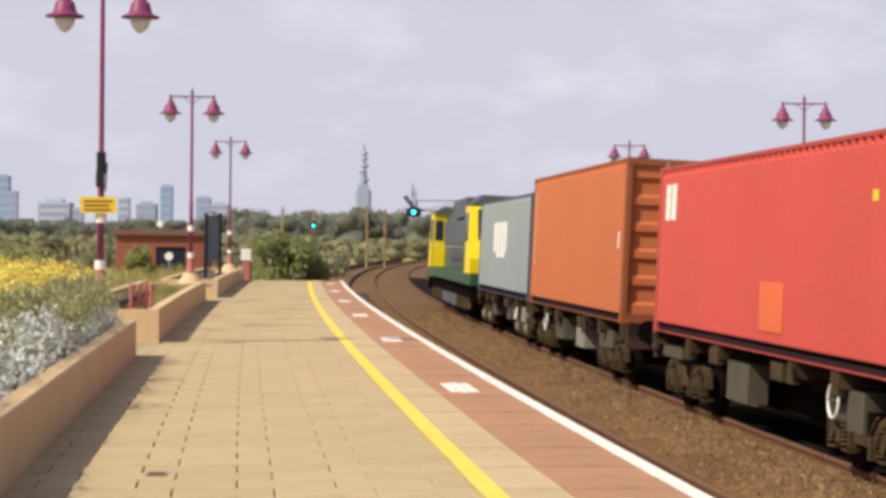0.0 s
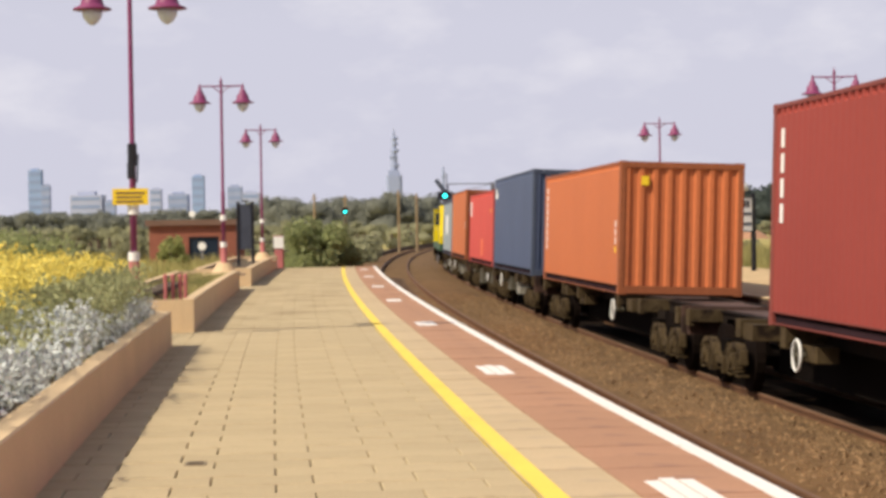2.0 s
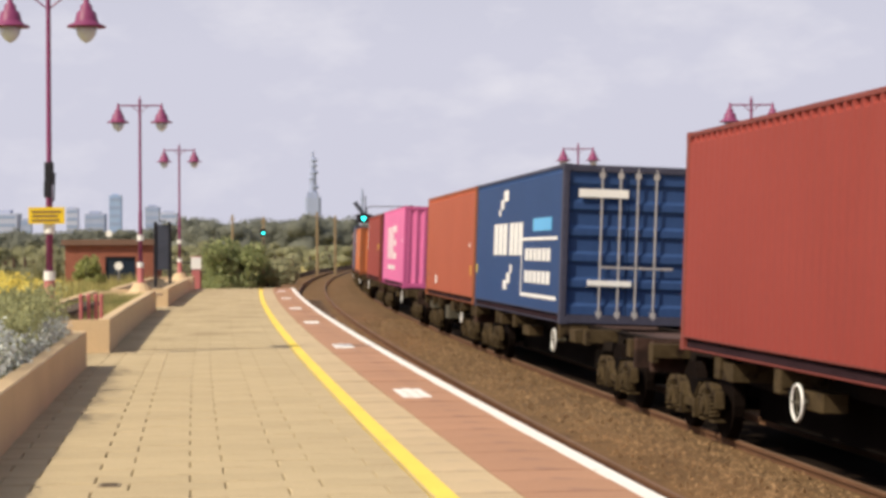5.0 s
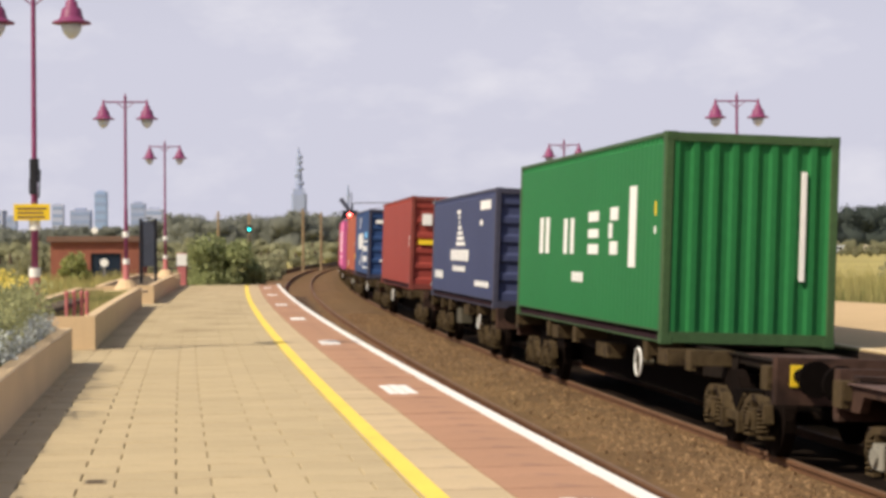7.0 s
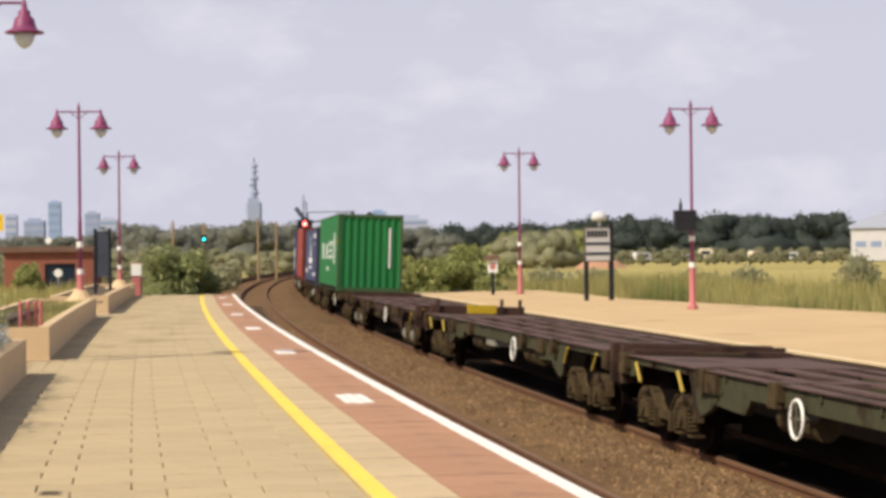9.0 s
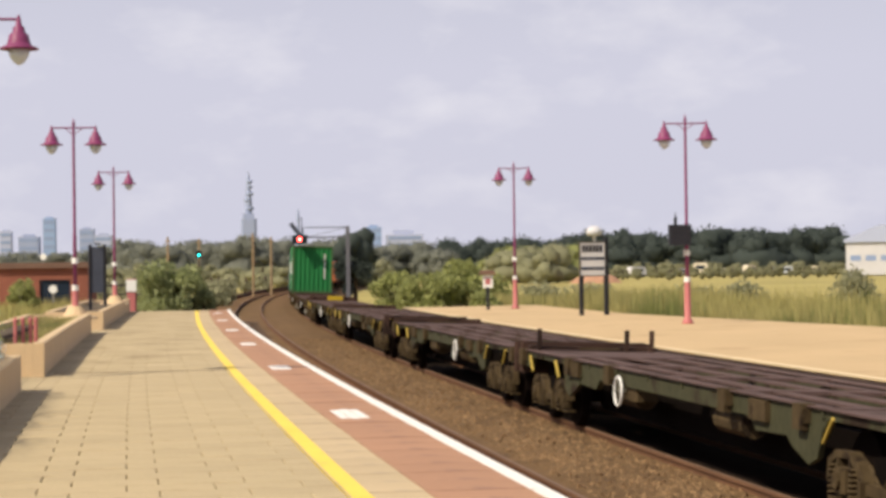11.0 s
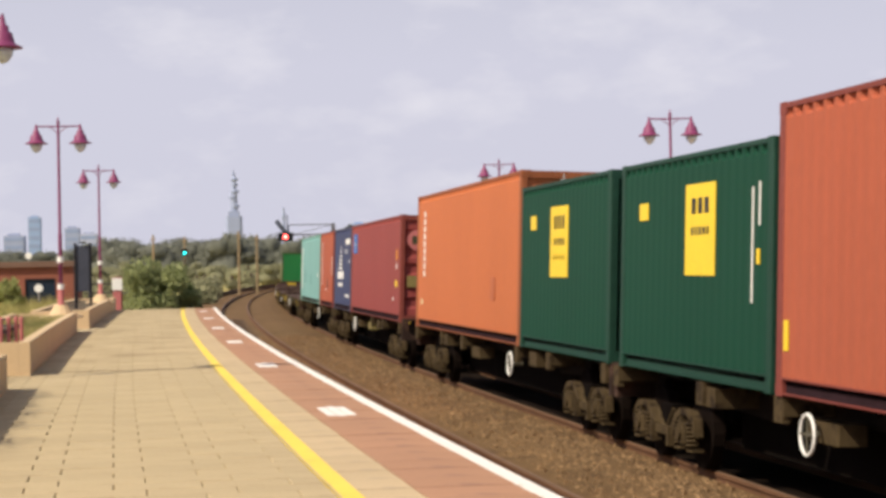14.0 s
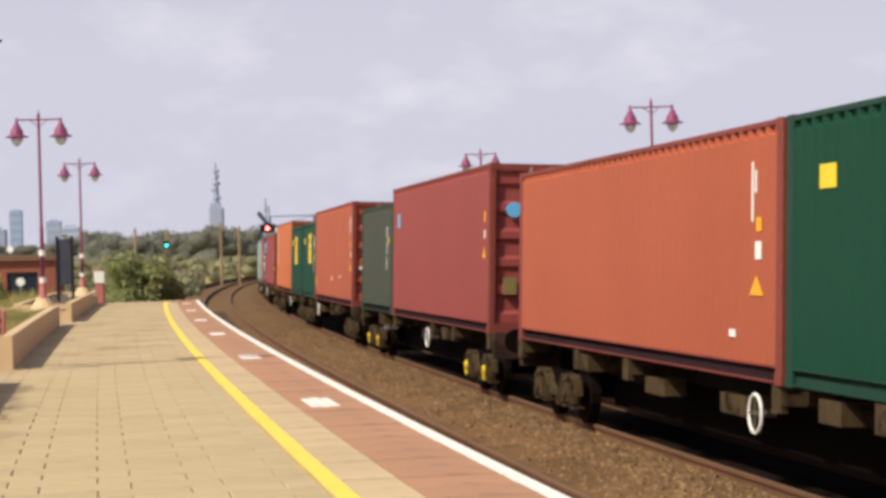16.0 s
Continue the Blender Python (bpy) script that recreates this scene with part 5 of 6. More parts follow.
    for sy in (-1, 1):
        for q in (0.25, L * 0.42, L * 0.70):
            part("outrigger", Geo().box((-1.19, sy * (L - q) - .15, -0.20), (-W + .05, sy * (L - q) + .15, -0.008)).box((-1.20, sy * (L - q) - .13, -0.27), (-1.12, sy * (L - q) + .13, -0.01)), M["bogie"], ob)
    return ob


def loco():
    ob = thing("locomotive", "green and yellow diesel freight locomotive", "locomotive", None, "")
    L, z0 = 10.6, -0.05
    part("underframe", Geo().box((-1.12, -L, -0.42), (1.12, L, 0.08), 0.03), M["under"], ob, "black underframe")
    part("frame", Geo().box((-1.32, -L, 0.08), (1.32, L, 0.46), 0.04), M["loco_green"], ob, "dark green side frame")
    part("hood", Geo().prism([(-0.86, 0.05), (0.86, 0.05), (0.86, 2.25), (0.65, 2.70), (-0.65, 2.70), (-0.86, 2.25)], -8.1, 8.1, Matrix.Rotation(radians(90), 4, "X")), M["loco_green"], ob, "dark green engine hood")
    part("roof_gear", Geo().prism([(-.85, 2.72), (.85, 2.72), (.6, 3.02), (-.6, 3.02)], -6.6, 5.4, Matrix.Rotation(radians(90), 4, "X")).box((-1.0, -3.0, 2.3), (1.0, 2.0, 2.95), .1).rod((0, 3.2, 2.9), (0, 3.2, 3.15), .5, 12), M["loco_grey"], ob, "dark grey roof equipment")
    for sy in (-1, 1):
        ring = [(8.1, 0.44), (L, 0.44), (L, 0.9), (L - .25, 1.35), (L - .75, 2.45), (L - .85, 2.56), (8.1, 2.56)]
        v = [(-1.34, sy * a, c) for a, c in ring] + [(1.34, sy * a, c) for a, c in ring]
        n = len(ring)
        f = [tuple(range(n)), tuple(range(2 * n - 1, n - 1, -1))] + [(i, n + i, n + (i + 1) % n, (i + 1) % n) for i in range(n)]
        cab = part("cab", Geo().add(v, f if sy > 0 else [tuple(reversed(q)) for q in f]), M["loco_yellow"], ob, "bright yellow cab")
        y0, y1 = sorted((sy * 8.0, sy * (L - .8)))
        part("cab_roof", Geo().prism([(-1.36, 2.55), (1.36, 2.55), (0.95, 2.86), (-0.95, 2.86)], -(y1 - y0) / 2, (y1 - y0) / 2, Matrix.Translation((0, (y0 + y1) / 2, 0)) @ Matrix.Rotation(radians(90), 4, "X")), M["loco_grey"], cab, "dark grey cab roof")
        for sx in (-1, 1):
            y0, y1 = sorted((sy * 8.08, sy * 8.11))
            x0, x1 = sorted((sx * 0.95, sx * 1.27))
            part("window", Geo().box((x0, y0, 1.50), (x1, y1, 2.30)), M["glass_dark"], cab, "dark cab rear window")
            x0, x1 = sorted((sx * 1.345, sx * 1.36))
            y0, y1 = sorted((sy * 8.6, sy * 9.45))
            part("window", Geo().box((x0, y0, 1.45), (x1, y1, 2.35)), M["glass_dark"], cab, "dark cab side window")
            y0, y1 = sorted((sy * 8.15, sy * 8.5))
            part("door", Geo().box((x0, y0, 0.5), (x1, y1, 2.3)), M["loco_green"], cab, "dark green cab door")
        part("windscreen", Geo().add([(-1.1, sy * (L - .29), 1.5), (1.1, sy * (L - .29), 1.5), (1.1, sy * (L - .68), 2.45), (-1.1, sy * (L - .68), 2.45)], [(0, 1, 2, 3)]), M["glass_dark"], cab)
        part("buffer_beam", Geo().box((-1.3, min(sy * L, sy * (L + .15)), -0.45), (1.3, max(sy * L, sy * (L + .15)), 0.0)), M["under"], ob)
        for sx in (-1, 1):
            part("buffer", Geo().rod((sx * .87, sy * (L + .1), -.1), (sx * .87, sy * (L + .55), -.1), .10, 10).rod((sx * .87, sy * (L + .5), -.1), (sx * .87, sy * (L + .58), -.1), .22, 12), M["under"], ob)
        b = new("bogie")
        b.parent = ob
        b.location = (0, sy * 6.4, 0)
        for sx in (-1, 1):
            part("side_frame", Geo().box((sx * 1.1 - .07, -2.3, -0.70), (sx * 1.1 + .07, 2.3, -0.38), .05), M["bogie"], b)
            for a in (-1.7, 0, 1.7):
                part("axle_box", Geo().box((sx * 1.17 - .1, a - .2, -.72), (sx * 1.17 + .1, a + .2, -.38), .04), M["bogie"], b)
                part("wheel", Geo().rod((sx * .68, a, -.45), (sx * .82, a, -.45), .53, 20), M["wheel"], b)
    part("yellow_band", Geo().box((-0.885, -7.6, 0.55), (-0.863, -6.6, 1.2)), M["loco_yellow"], ob)
    part("radiator", Geo().box((-0.90, -7.9, 1.35), (-0.865, 7.9, 2.2)), M["loco_grey"], ob, "dark grey radiator panels")
    part("fuel_tank", Geo().box((-1.2, -3.2, -0.75), (1.2, 3.2, -0.38), .1), M["loco_grey"], ob)
    for i in range(8):
        part("grille", Geo().box((-0.885, -4.8 + i * 1.15, 0.5), (-0.863, -4.0 + i * 1.15, 1.25)), M["loco_grey"], ob)
    part("handrail", Geo().rod((-1.29, -7.3, 1.25), (-1.29, 7.3, 1.25), .018, 6), M["steel"], ob)
    return ob


def paint(name, color, stain=0.72, rust=RUST):
    return mat(name, color, 0.6, grain=14, vary=0.10, bump=0.05, blotch=0.5, stretch=(1, 1, 0.5), stain=(*rust, 1.7, stain), shine=0.10)


ORANGE, ORANGE_2 = paint("orange_container_paint", (0.485, 0.148, 0.060)), paint("rusty_orange_container_paint", (0.37, 0.098, 0.055))
EDGE_O = mat("brown_orange_frame", (0.27, 0.085, 0.035), 0.6, grain=14, vary=0.2)
RED, EDGE_R = paint("red_container_paint", (0.53, 0.085, 0.070)), mat("red_frame", (0.36, 0.06, 0.05), 0.6, grain=14, vary=0.15)
MAROON, EDGE_M = paint("maroon_container_paint", (0.27, 0.052, 0.042)), mat("maroon_frame", (0.19, 0.045, 0.035), 0.6, grain=14, vary=0.2)
MAROON_2 = paint("brown_red_container_paint", (0.262, 0.061, 0.057))
SLATE, EDGE_S = paint("slate_blue_container_paint", (0.080, 0.102, 0.172)), mat("slate_frame", (0.06, 0.075, 0.115), 0.6, grain=14, vary=0.2)
BLUE, NAVY = paint("blue_container_paint", (0.030, 0.064, 0.170)), paint("navy_container_paint", (0.052, 0.062, 0.130), 0.74)
EDGE_N = mat("navy_frame", (0.05, 0.05, 0.08), 0.6, grain=14, vary=0.25)
GREY = paint("light_grey_container_paint", (0.27, 0.31, 0.33), 0.74)
PINK, EDGE_P = paint("magenta_container_paint", (0.66, 0.165, 0.36), 0.80), mat("magenta_frame", (0.50, 0.10, 0.26), 0.6, grain=14, vary=0.12)
GREEN, EDGE_G = paint("green_container_paint", (0.022, 0.155, 0.048)), mat("dark_green_frame", (0.045, 0.090, 0.035), 0.6, grain=14, vary=0.25)
TEAL, EDGE_T = paint("pale_teal_container_paint", (0.20, 0.385, 0.375), 0.72), mat("teal_frame", (0.16, 0.31, 0.26), 0.6, grain=14, vary=0.2)
BOTTLE, EDGE_B = paint("bottle_green_container_paint", (0.008, 0.052, 0.031), 0.80), mat("bottle_green_frame", (0.010, 0.045, 0.030), 0.6, grain=14, vary=0.2)
OLIVE = paint("dark_olive_container_paint", (0.055, 0.066, 0.050), 0.76)


def column(x, z0, z1, n, key, w=0.10):
    """An upright run of small marks."""
    h = (z1 - z0) / n
    return [("L", x, z0 + i * h + h * .12, x + w, z0 + i * h + h * .88, key) for i in range(n)]


def row(u0, u1, z0, z1, n, key, gap=0.25):
    w = (u1 - u0) / n
    return [("L", u0 + i * w + w * gap / 2, z0, u0 + (i + 1) * w - w * gap / 2, z1, key) for i in range(n)]


F, S, HI, LO = 12.192, 6.058, 2.896, 2.591
# station of the leading end at the start, length, height, label, paint, frame, rear, marks
LOADS = [
    (29.2, F, LO, "light grey shipping container with a white emblem", GREY, EDGE_S, "doors", row(5.0, 8.4, 1.15, 1.95, 4, "white", .3) + row(5.4, 7.6, 1.0, 1.15, 3, "white")),
    (16.6, F, HI, "orange shipping container with ribbed doors", ORANGE, EDGE_O, "doors", column(11.6, .9, 2.55, 8, "planter", .12) + [("L", .5, 1.3, .58, 1.6, "white")]),
    (1.45, F, LO, "bright red shipping container with a patched side", RED, EDGE_R, "doors", row(10.9, 11.7, 1.75, 2.3, 2, "white", .25) + [("L", 4.6, .30, 5.7, .92, "orange_patch"), ("L", 1.1, 1.84, 1.28, 1.96, "yellow")]),
    (-11.35, F, HI, "slate blue shipping container with a small white emblem", SLATE, EDGE_S, "ribs", [("L", 11.0, 2.25, 11.8, 2.42, "white"), ("L", 11.4, 2.42, 11.8, 2.58, "white")]),
    (-26.5, F, LO, "orange shipping container with a vertically ribbed end", ORANGE, EDGE_O, "ribs", column(11.55, .75, 2.3, 9, "white", .16) + column(.45, .95, 1.45, 3, "white", .09) + [("L", .42, .80, .55, .92, "yellow"), ("E", .42, 2.12, .56, 2.30, "yellow")]),
    (-50.9, F, HI, "maroon shipping container with ribbed doors", MAROON, EDGE_M, "doors", column(11.6, 1.3, 2.6, 4, "white", .14) + [("L", 1.1, 1.35, 1.5, 1.60, "yellow"), ("E", .35, 2.05, .65, 2.4, "white"), ("E", .75, 2.05, 1.1, 2.3, "white"), ("E", .25, 1.45, 1.1, 1.58, "yellow")]),
    (-66.05, F, HI, "magenta shipping container with large white block emblem", PINK, EDGE_P, "ribs", [("L", 8.55, 1.0, 9.0, 2.22, "white"), ("L", 7.55, 1.0, 8.0, 2.22, "white"), ("L", 6.75, 1.0, 7.15, 2.22, "white"), ("L", 5.95, 1.0, 6.35, 2.25, "white"),
        ("L", 4.3, 1.0, 5.5, 1.25, "white"), ("L", 4.45, 1.5, 5.5, 1.72, "white"), ("L", 4.3, 2.0, 5.5, 2.26, "white")] + row(4.6, 9.0, .60, .76, 9, "white", .35) + [("E", 1.9, .9, 1.93, 2.3, "white"), ("L", 1.0, 1.62, 1.12, 1.74, "white")]),
    (-87.6, F, HI, "rusty orange shipping container with scratched paint", ORANGE_2, EDGE_O, "doors", [("L", 9.0, .38, 9.35, .62, "white"), ("L", 11.3, .6, 11.4, .68, "black"), ("L", .6, .7, .7, .95, "yellow"), ("L", .9, 1.4, 1.1, 1.5, "white")]),
    (-100.15, F, HI, "dark blue shipping container with white block emblem", BLUE, EDGE_N, "doors", row(6.9, 9.05, 1.22, 1.90, 3, "white", .2) + row(4.7, 6.65, 1.22, 1.90, 3, "white", .2) + [("L", 8.05, 2.08, 8.3, 2.22, "white"), ("L", 7.6, 2.22, 8.05, 2.42, "white"), ("L", 6.95, 2.38, 7.6, 2.62, "white"), ("L", 6.9, .48, 7.4, .68, "white"), ("L", 6.45, .62, 6.9, .84, "white"), ("L", 6.2, .84, 6.45, 1.02, "white")] + row(1.2, 4.4, 1.12, 1.36, 6, "white") + row(1.2, 4.4, .68, .92, 6, "white") + [("L", .5, .40, 4.85, .47, "white"), ("L", .5, 1.52, 4.85, 1.58, "white"), ("L", 4.78, .47, 4.85, 1.52, "white"), ("L", 1.2, 1.7, 3.4, 1.95, "sky_decal"), ("L", 11.85, .8, 12.0, 1.0, "yellow"), ("E", .3, 2.3, 1.2, 2.45, "white"), ("E", .5, .7, 1.3, .8, "white")]),
    (-121.6, F, HI, "maroon shipping container with white door emblem", MAROON, EDGE_M, "doors", column(.5, 1.3, 1.7, 2, "white", .1) + [("E", .35, 2.0, .65, 2.35, "white"), ("E", .75, 2.0, 1.15, 2.25, "white"), ("E", .25, 1.4, 1.15, 1.55, "yellow")]),
    (-140.6, F, LO, "navy shipping container with a white sail-shaped emblem", NAVY, EDGE_N, "doors", [("L", 5.2 + i * .27, 1.35 + i * .13, 6.9 - i * .12, 1.44 + i * .13, "white") for i in range(7)] + row(4.4, 8.0, .98, 1.25, 5, "white", .2) + row(5.0, 7.5, .72, .85, 6, "white", .3) + [("L", .8, 2.15, 2.5, 2.35, "white"), ("L", 2.1, 1.8, 2.5, 1.92, "white")] + row(.8, 3.2, .42, .55, 5, "white") + row(9.6, 11.5, .5, .7, 3, "white")),
    (-156.1, F, HI, "green shipping container with large white block emblem", GREEN, EDGE_G, "ribs", [("L", 9.45, 1.2, 9.8, 1.85, "white"), ("L", 8.85, 1.2, 9.2, 1.85, "white"), ("L", 7.1, 1.2, 7.4, 1.8, "white"), ("L", 6.5, 1.2, 6.8, 1.8, "white"),
        ("L", 4.45, 1.2, 5.25, 1.36, "white"), ("L", 4.45, 1.46, 5.25, 1.60, "white"), ("L", 4.45, 1.72, 5.25, 1.88, "white"), ("L", 3.0, 1.2, 3.55, 1.40, "white"), ("L", 3.0, 1.72, 3.55, 1.92, "white"), ("L", 3.4, 1.45, 3.65, 1.68, "white")] + row(5.6, 6.6, .74, .90, 3, "white", .2) + [("L", 1.75, 1.02, 2.2, 2.2, "white"), ("L", .5, 1.75, .58, 1.95, "yellow"), ("L", .5, 1.5, .58, 1.6, "white"), ("E", 1.92, .9 + .0, 1.98, 2.4, "white")]),
    (-275.2, F, LO, "pale teal shipping container with a white name strip", TEAL, EDGE_T, "doors", [("L", 11.15, .50, 11.62, 2.20, "white"), ("L", 11.75, .60, 11.82, .67, "white"), ("L", 8.5, .75, 8.85, 1.25, "teal_patch")] + column(11.31, .6, 1.95, 9, "grey_blue", .14) + [("L", 5.2, .7, 5.5, 1.1, "teal_patch"), ("L", .9, 1.0, 1.15, 1.15, "white")]),
    (-287.65, S, LO, "brick-red short shipping container with white markings", ORANGE_2, EDGE_M, "doors", column(4.95, .7, 2.3, 9, "white", .12) + [("L", 2.4, .65, 2.7, .95, "black"), ("L", 3.0, .55, 3.3, .62, "white"), ("L", .5, 1.1, .58, 1.7, "white")]),
    (-294.4, S, LO, "navy short shipping container with a white sail-shaped emblem", NAVY, EDGE_N, "doors", [("L", 3.2 + i * .08, 1.28 + i * .13, 4.35 - i * .12, 1.36 + i * .13, "white") for i in range(6)] + row(2.6, 4.8, .98, 1.22, 5, "white", .2) + row(2.9, 4.6, .74, .86, 6, "white", .3) + row(.5, 2.0, 2.05, 2.22, 4, "white", .1) + [("L", 1.6, 1.78, 1.95, 1.9, "white")] + row(.5, 1.9, .42, .5, 4, "white") + column(.55, 1.45, 1.6, 1, "white", .15)),
    (-300.75, F, LO, "brown-red shipping container with a blue badge", MAROON_2, EDGE_M, "doors", [("L", 10.6, 1.75, 11.65, 2.30, "blue_decal"), ("L", 11.35, 1.92, 11.5, 2.12, "white"), ("L", 11.05, 1.80, 11.2, 2.26, "white"), ("L", 10.7, 1.92, 10.85, 2.12, "white"), ("L", .7, 1.5, .85, 1.75, "orange_decal"), ("L", .7, 1.28, .85, 1.42, "white"), ("L", .6, .85, 1.0, 1.0, "yellow"), ("L", 1.3, .5, 1.5, .58, "white"), ("D", .42, 1.98, .25, 0, "lamp_pink"), ("E", .28, 1.88, .58, 2.08, "chassis_green"), ("D", 1.02, 1.62, .08, 0, "steel"), ("E", .95, 1.22, 1.16, 1.42, "orange_decal"), ("E", .18, .85, .42, 1.12, "olive_plate")]),
    (-315.95, F, HI, "bright orange shipping container with white lettering bars", ORANGE, EDGE_O, "doors", column(10.95, 1.1, 2.55, 9, "white", .20) + [("L", 2.3, .72, 2.75, 1.12, "faded_patch"), ("L", 11.2, .5, 11.5, .62, "planter")]),
    (-328.2, S, LO, "bottle-green short shipping container with a yellow panel", BOTTLE, EDGE_B, "doors", [("L", 2.60, 1.14, 3.80, 2.20, "yellow"), ("L", 4.90, 1.88, 5.30, 2.10, "yellow")] + row(2.8, 3.6, 1.86, 2.06, 3, "black", .3) + row(2.8, 3.6, 1.62, 1.72, 5, "black", .3) + row(2.8, 3.6, 1.40, 1.47, 4, "old_yellow", .3)),
    (-334.85, S, LO, "bottle-green short shipping container with yellow panel and badge", BOTTLE, EDGE_B, "doors", [("L", 1.95, 1.18, 3.10, 2.22, "yellow"), ("L", .62, .9, .66, 2.1, "white"), ("L", .40, 1.7, .44, 2.15, "white"), ("L", .40, 1.3, .50, 1.46, "yellow"), ("L", 4.75, 1.86, 5.15, 2.07, "yellow")] + row(2.15, 2.9, 1.88, 2.06, 3, "black", .3) + row(2.15, 2.9, 1.64, 1.73, 5, "black", .3)),
    (-341.1, F, HI, "orange-red shipping container with brown ribbed doors", ORANGE_2, EDGE_M, "doors", column(.42, 2.0, 2.55, 1, "white", .04) + column(.72, 1.9, 2.5, 1, "white", .04) + [("L", .45, 1.62, .57, 1.84, "orange_decal"), ("L", .45, 1.36, .57, 1.50, "white"), ("T", .36, .98, .66, 1.18, "orange_decal"), ("L", 3.4, .75, 3.6, .85, "white"), ("L", 6.1, .68, 6.3, .78, "white"), ("L", 11.85, .45, 11.98, .75, "yellow"), ("E", .62, 1.95, 1.1, 2.2, "lamp_pink"), ("E", .55, 1.2, .75, 1.4, "yellow"), ("E", .2, 1.02, .45, 1.10, "white")]),
    (-355.7, S, LO, "dark olive short shipping container", OLIVE, EDGE_B, "doors", column(.9, 1.0, 2.1, 3, "white", .06) + [("L", .55, 1.65, .68, 1.8, "yellow")]),
    (-362.0, F, HI, "maroon shipping container with a small blue badge", MAROON_2, EDGE_M, "doors", [("L", 11.05, 1.98, 11.35, 2.3, "sky_decal"), ("D", .43, 2.10, .13, 0, "sky_decal"), ("D", .92, 2.10, .08, 0, "steel"), ("E", .26, .66, .48, .95, "olive_plate"), ("L", .40, 1.9, .50, 2.08, "orange_decal"), ("L", .40, 1.62, .50, 1.76, "white"), ("T", .38, 1.28, .62, 1.46, "orange_decal")]),
    (-376.75, F, LO, "orange-red shipping container with yellow warning labels", ORANGE_2, EDGE_M, "doors", column(.75, 1.85, 2.15, 1, "white", .05) + [("L", .6, 1.5, .75, 1.64, "orange_decal"), ("L", .6, 1.22, .78, 1.4, "white"), ("T", .55, .86, .95, 1.05, "orange_decal"), ("L", 1.4, .42, 1.6, .5, "white"), ("L", .85, 1.6, .90, 2.2, "white")]),
    (-389.05, S, LO, "bottle-green short shipping container with a yellow badge", BOTTLE, EDGE_B, "doors", [("L", 4.78, 1.86, 5.18, 2.08, "yellow"), ("L", 2.0, 1.1, 3.2, 2.15, "yellow")]),
]
PLAIN, DULL = M["sill_black"], M["chassis_green"]
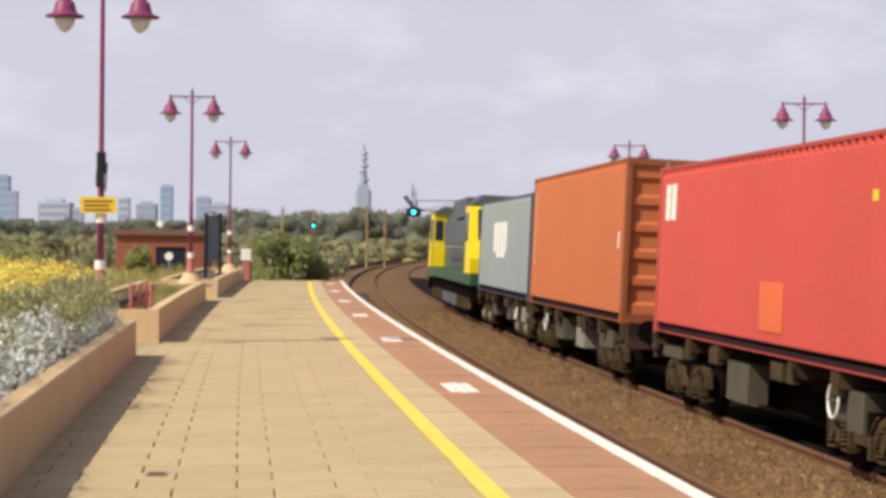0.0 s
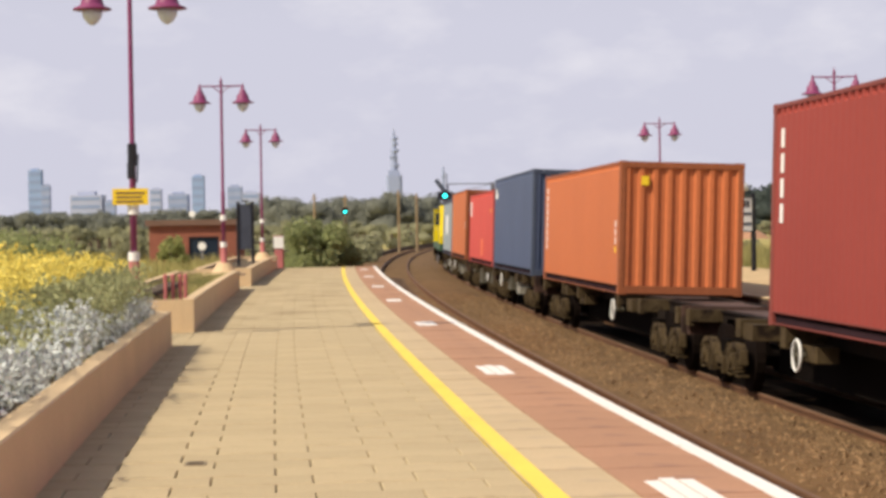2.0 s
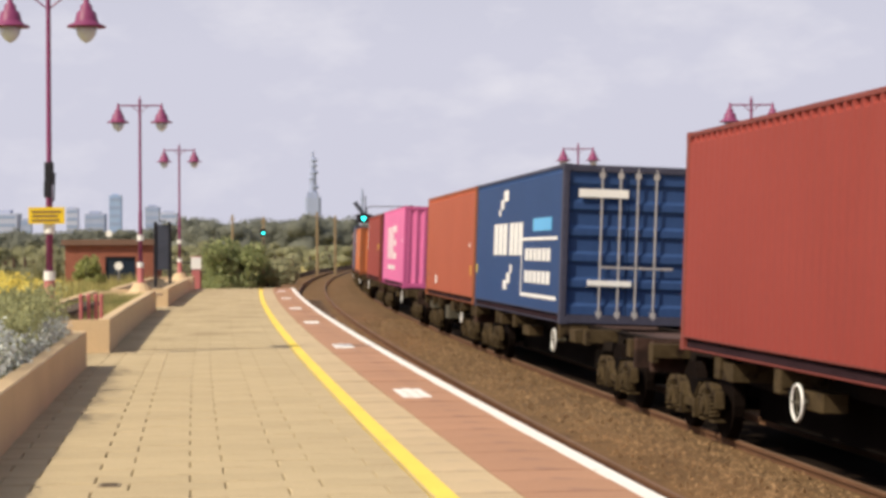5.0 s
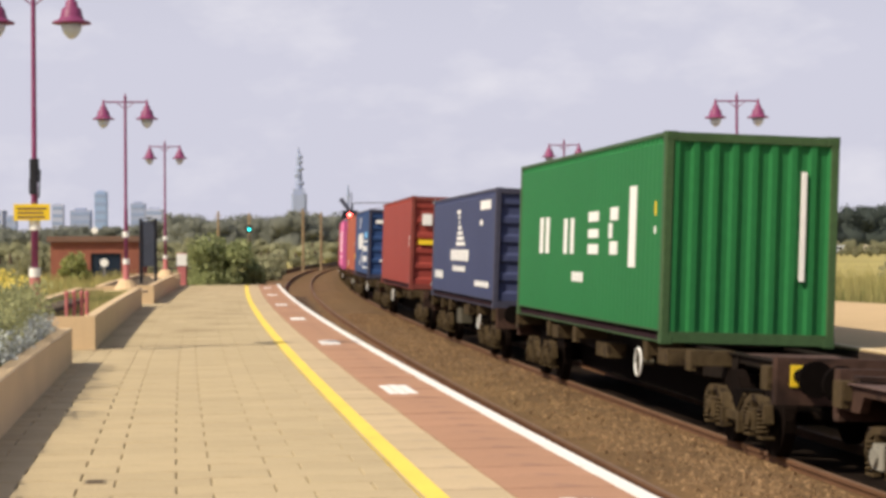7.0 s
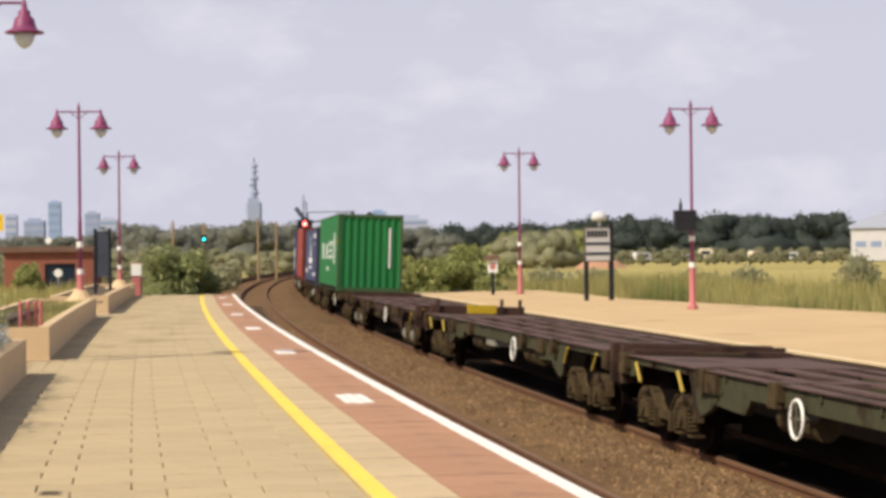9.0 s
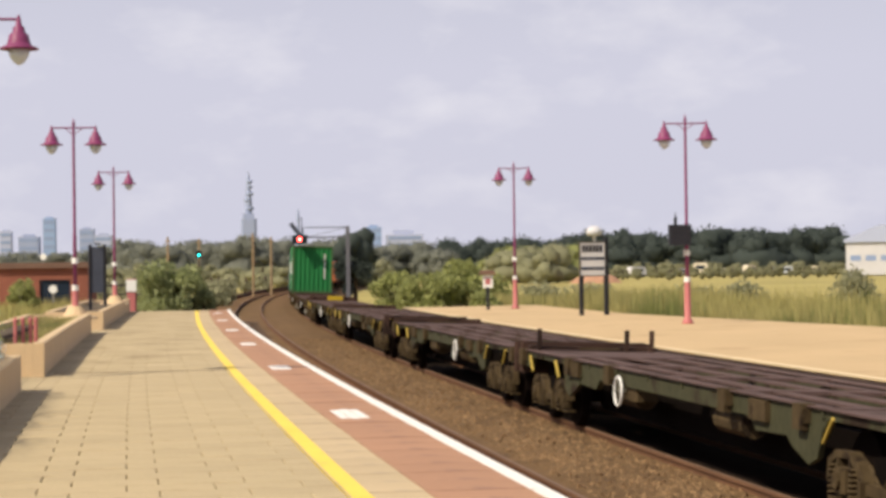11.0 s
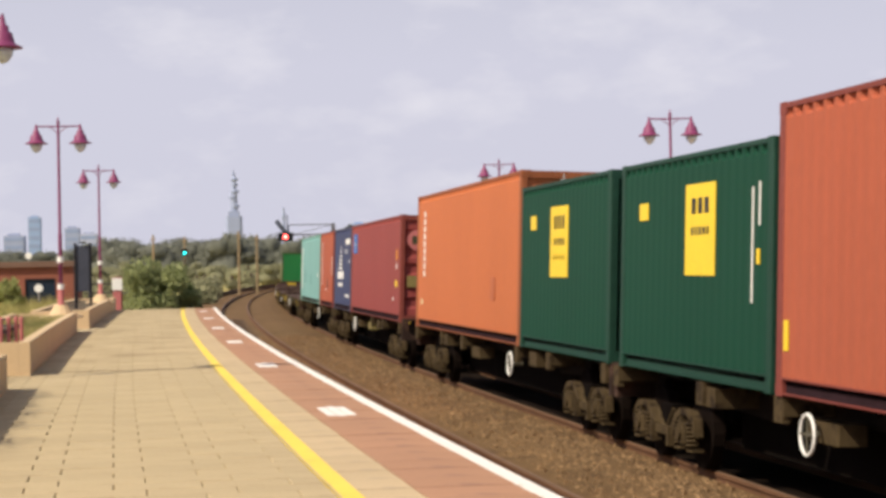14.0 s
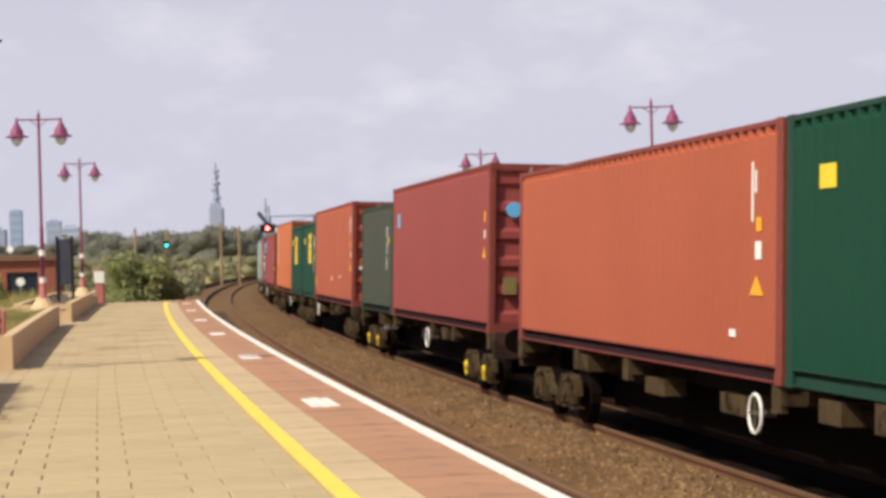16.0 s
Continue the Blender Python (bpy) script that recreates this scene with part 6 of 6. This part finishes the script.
# stations of the deck ends, label, sill, fittings, yellow ends, depth of the sill, buffers front and back, bogie fittings
LOW = "grimy brown container flat wagon"
WAGONS = [
    (29.4, 16.9, LOW + " with grey equipment boxes", PLAIN, ((2.5, .9, .45, "box_grey"), (-1.0, .7, .45, "box_grey"), (-4.2, .8, .4, "bright_bogie")), False, .34, (1, 0), "bright_bogie"),
    (16.6, 4.1, LOW + " with grey equipment boxes", PLAIN, ((2.2, 1.0, .5, "box_grey"), (-.6, 1.0, .55, "bright_bogie"), (-3.6, 1.4, .35, "box_grey")), False, .34, (0, 1), "bogie"),
    (1.7, -11.0, LOW + " with grey equipment boxes", PLAIN, ((1.2, 1.1, .60, "box_grey"), (5.4, 1.3, .16, "box_grey"), (-3.8, 1.0, .5, "box_grey")), False, .34, (1, 0), "bogie"),
    (-11.2, -23.9, LOW + " with grey equipment boxes", PLAIN, ((2.0, 1.0, .45, "box_grey"), (-.9, .9, .5, "bright_bogie")), False, .34, (0, 1), "bogie"),
    (-26.4, -44.9, LOW + ", half loaded", PLAIN, ((3.0, .8, .2, "bogie"),), False, .36, (1, 0), "bogie"),
    (-45.3, -63.2, LOW + ", half loaded", PLAIN, ((2.0, .8, .2, "bogie"),), False, .36, (0, 1), "bogie"),
    (-65.9, -84.4, LOW + ", half loaded", PLAIN, ((2.0, .8, .2, "bogie"),), False, .36, (1, 1), "bogie"),
    (-87.2, -99.85, LOW, PLAIN, ((5.4, 1.3, .18, "box_grey"), (1.0, .8, .4, "box_grey")), False, .34, (1, 0), "bogie"),
    (-100.2, -118.6, LOW + ", half loaded", PLAIN, ((2.0, .8, .2, "bogie"),), False, .36, (1, 0), "bogie"),
    (-119.6, -138.0, LOW + ", half loaded", PLAIN, ((2.0, .8, .2, "bogie"),), False, .36, (0, 1), "bogie"),
    (-140.4, -152.9, LOW, PLAIN, ((1.0, .8, .4, "box_grey"),), False, .34, (1, 1), "bogie"),
    (-155.9, -173.4, LOW + ", half loaded", PLAIN, ((1.0, .9, .22, "bogie"),), True, .36, (1, 1), "bogie"),
    (-175.4, -193.8, "empty " + LOW + " with yellow end marks", M["chassis"], ((1.0, .9, .2, "bogie"),), True, .38, (1, 1), "bright_bogie"),
    (-195.7, -214.9, "empty " + LOW + " with yellow end marks", DULL, ((1.0, .9, .2, "bright_bogie"),), True, .34, (1, 0), "bogie"),
    (-215.4, -234.2, "empty dull green container flat wagon", DULL, ((-2.0, .9, .3, "bogie"),), True, .38, (0, 1), "bogie"),
    (-236.6, -254.6, "empty dull green container flat wagon", DULL, ((2.0, .9, .25, "bogie"),), True, .34, (1, 0), "bogie"),
    (-255.1, -273.3, "empty " + LOW + " with low end stanchions", DULL, ((2.0, .9, .25, "bogie"),), True, .34, (0, 1), "bogie"),
    (-275.1, -293.9, LOW, PLAIN, ((2.0, .8, .2, "bogie"),), False, .34, (1, 0), "bogie"),
    (-294.3, -313.1, LOW, PLAIN, ((2.0, .8, .2, "bogie"), (-1.0, .6, .2, "olive_plate")), True, .34, (0, 1), "bogie"),
    (-315.8, -334.25, LOW, PLAIN, ((2.0, .8, .2, "bogie"),), False, .34, (1, 0), "bogie"),
    (-334.45, -353.5, LOW, PLAIN, ((2.0, .8, .2, "bogie"), (-1.5, .6, .2, "bogie")), False, .34, (0, 1), "bogie"),
    (-355.6, -374.4, "dark container flat wagon with yellow bogie fittings", PLAIN, ((5.5, .35, .2, "white"), (-1.0, .8, .2, "black")), False, .30, (1, 1), "yellow"),
    (-376.6, -395.3, LOW, PLAIN, ((2.0, .8, .2, "bogie"), (-1.0, .8, .22, "bogie")), False, .34, (1, 1), "bogie"),
]
MOVING = []
engine = loco()
MOVING.append((engine, 41.3))
for front, length, height, label, coat, edge, rear, marks in LOADS:
    MOVING.append((container(label, coat, edge, length, height, rear, marks), front - length / 2))
for front, back, *rest in WAGONS:
    MOVING.append((wagon(front, back, *rest), (front + back) / 2))

# paving slabs near the viewer, one by one
for name, me, m in [("paving_slab", me, m) for me, m in pieces] + STRIPS:
    ob = new(name, me)
    ob.parent = platform
    ob.matrix_basis = m


# small lag and lead of the train against an even speed: seconds, metres
DRIFT = [(0.0, 0.0), (0.5, -0.20), (1.0, -0.18), (1.5, 0.0), (2.0, -0.15), (3.0, -0.05), (4.0, 0.05), (6.5, -0.10), (7.0, -0.20), (7.5, -0.25), (8.0, -0.05), (9.0, -0.35), (11.5, -1.15), (12.0, -0.20), (12.5, -0.25), (13.0, 0.0), (16.0, 0.0)]


def lag(t):
    for (a, p), (b, q) in zip(DRIFT, DRIFT[1:]):
        if a <= t <= b:
            return p + (q - p) * (t - a) / (b - a)
    return 0.0


def motions():
    for ob, s in MOVING:
        walk(ob, [(t / 2, on_line(s + SPEED * t / 2 + lag(t / 2), 1.219, DECK, LEAN)) for t in range(33)])
    # the signal's spectacle slides from green to red once the engine has passed
    walk(spectacle, [(0.0, pose(0, 0, 0)), (6.35, pose(0, 0, 0)), (6.6, pose(-0.30, 0, 0)), (16.0, pose(-0.30, 0, 0))])


motions()
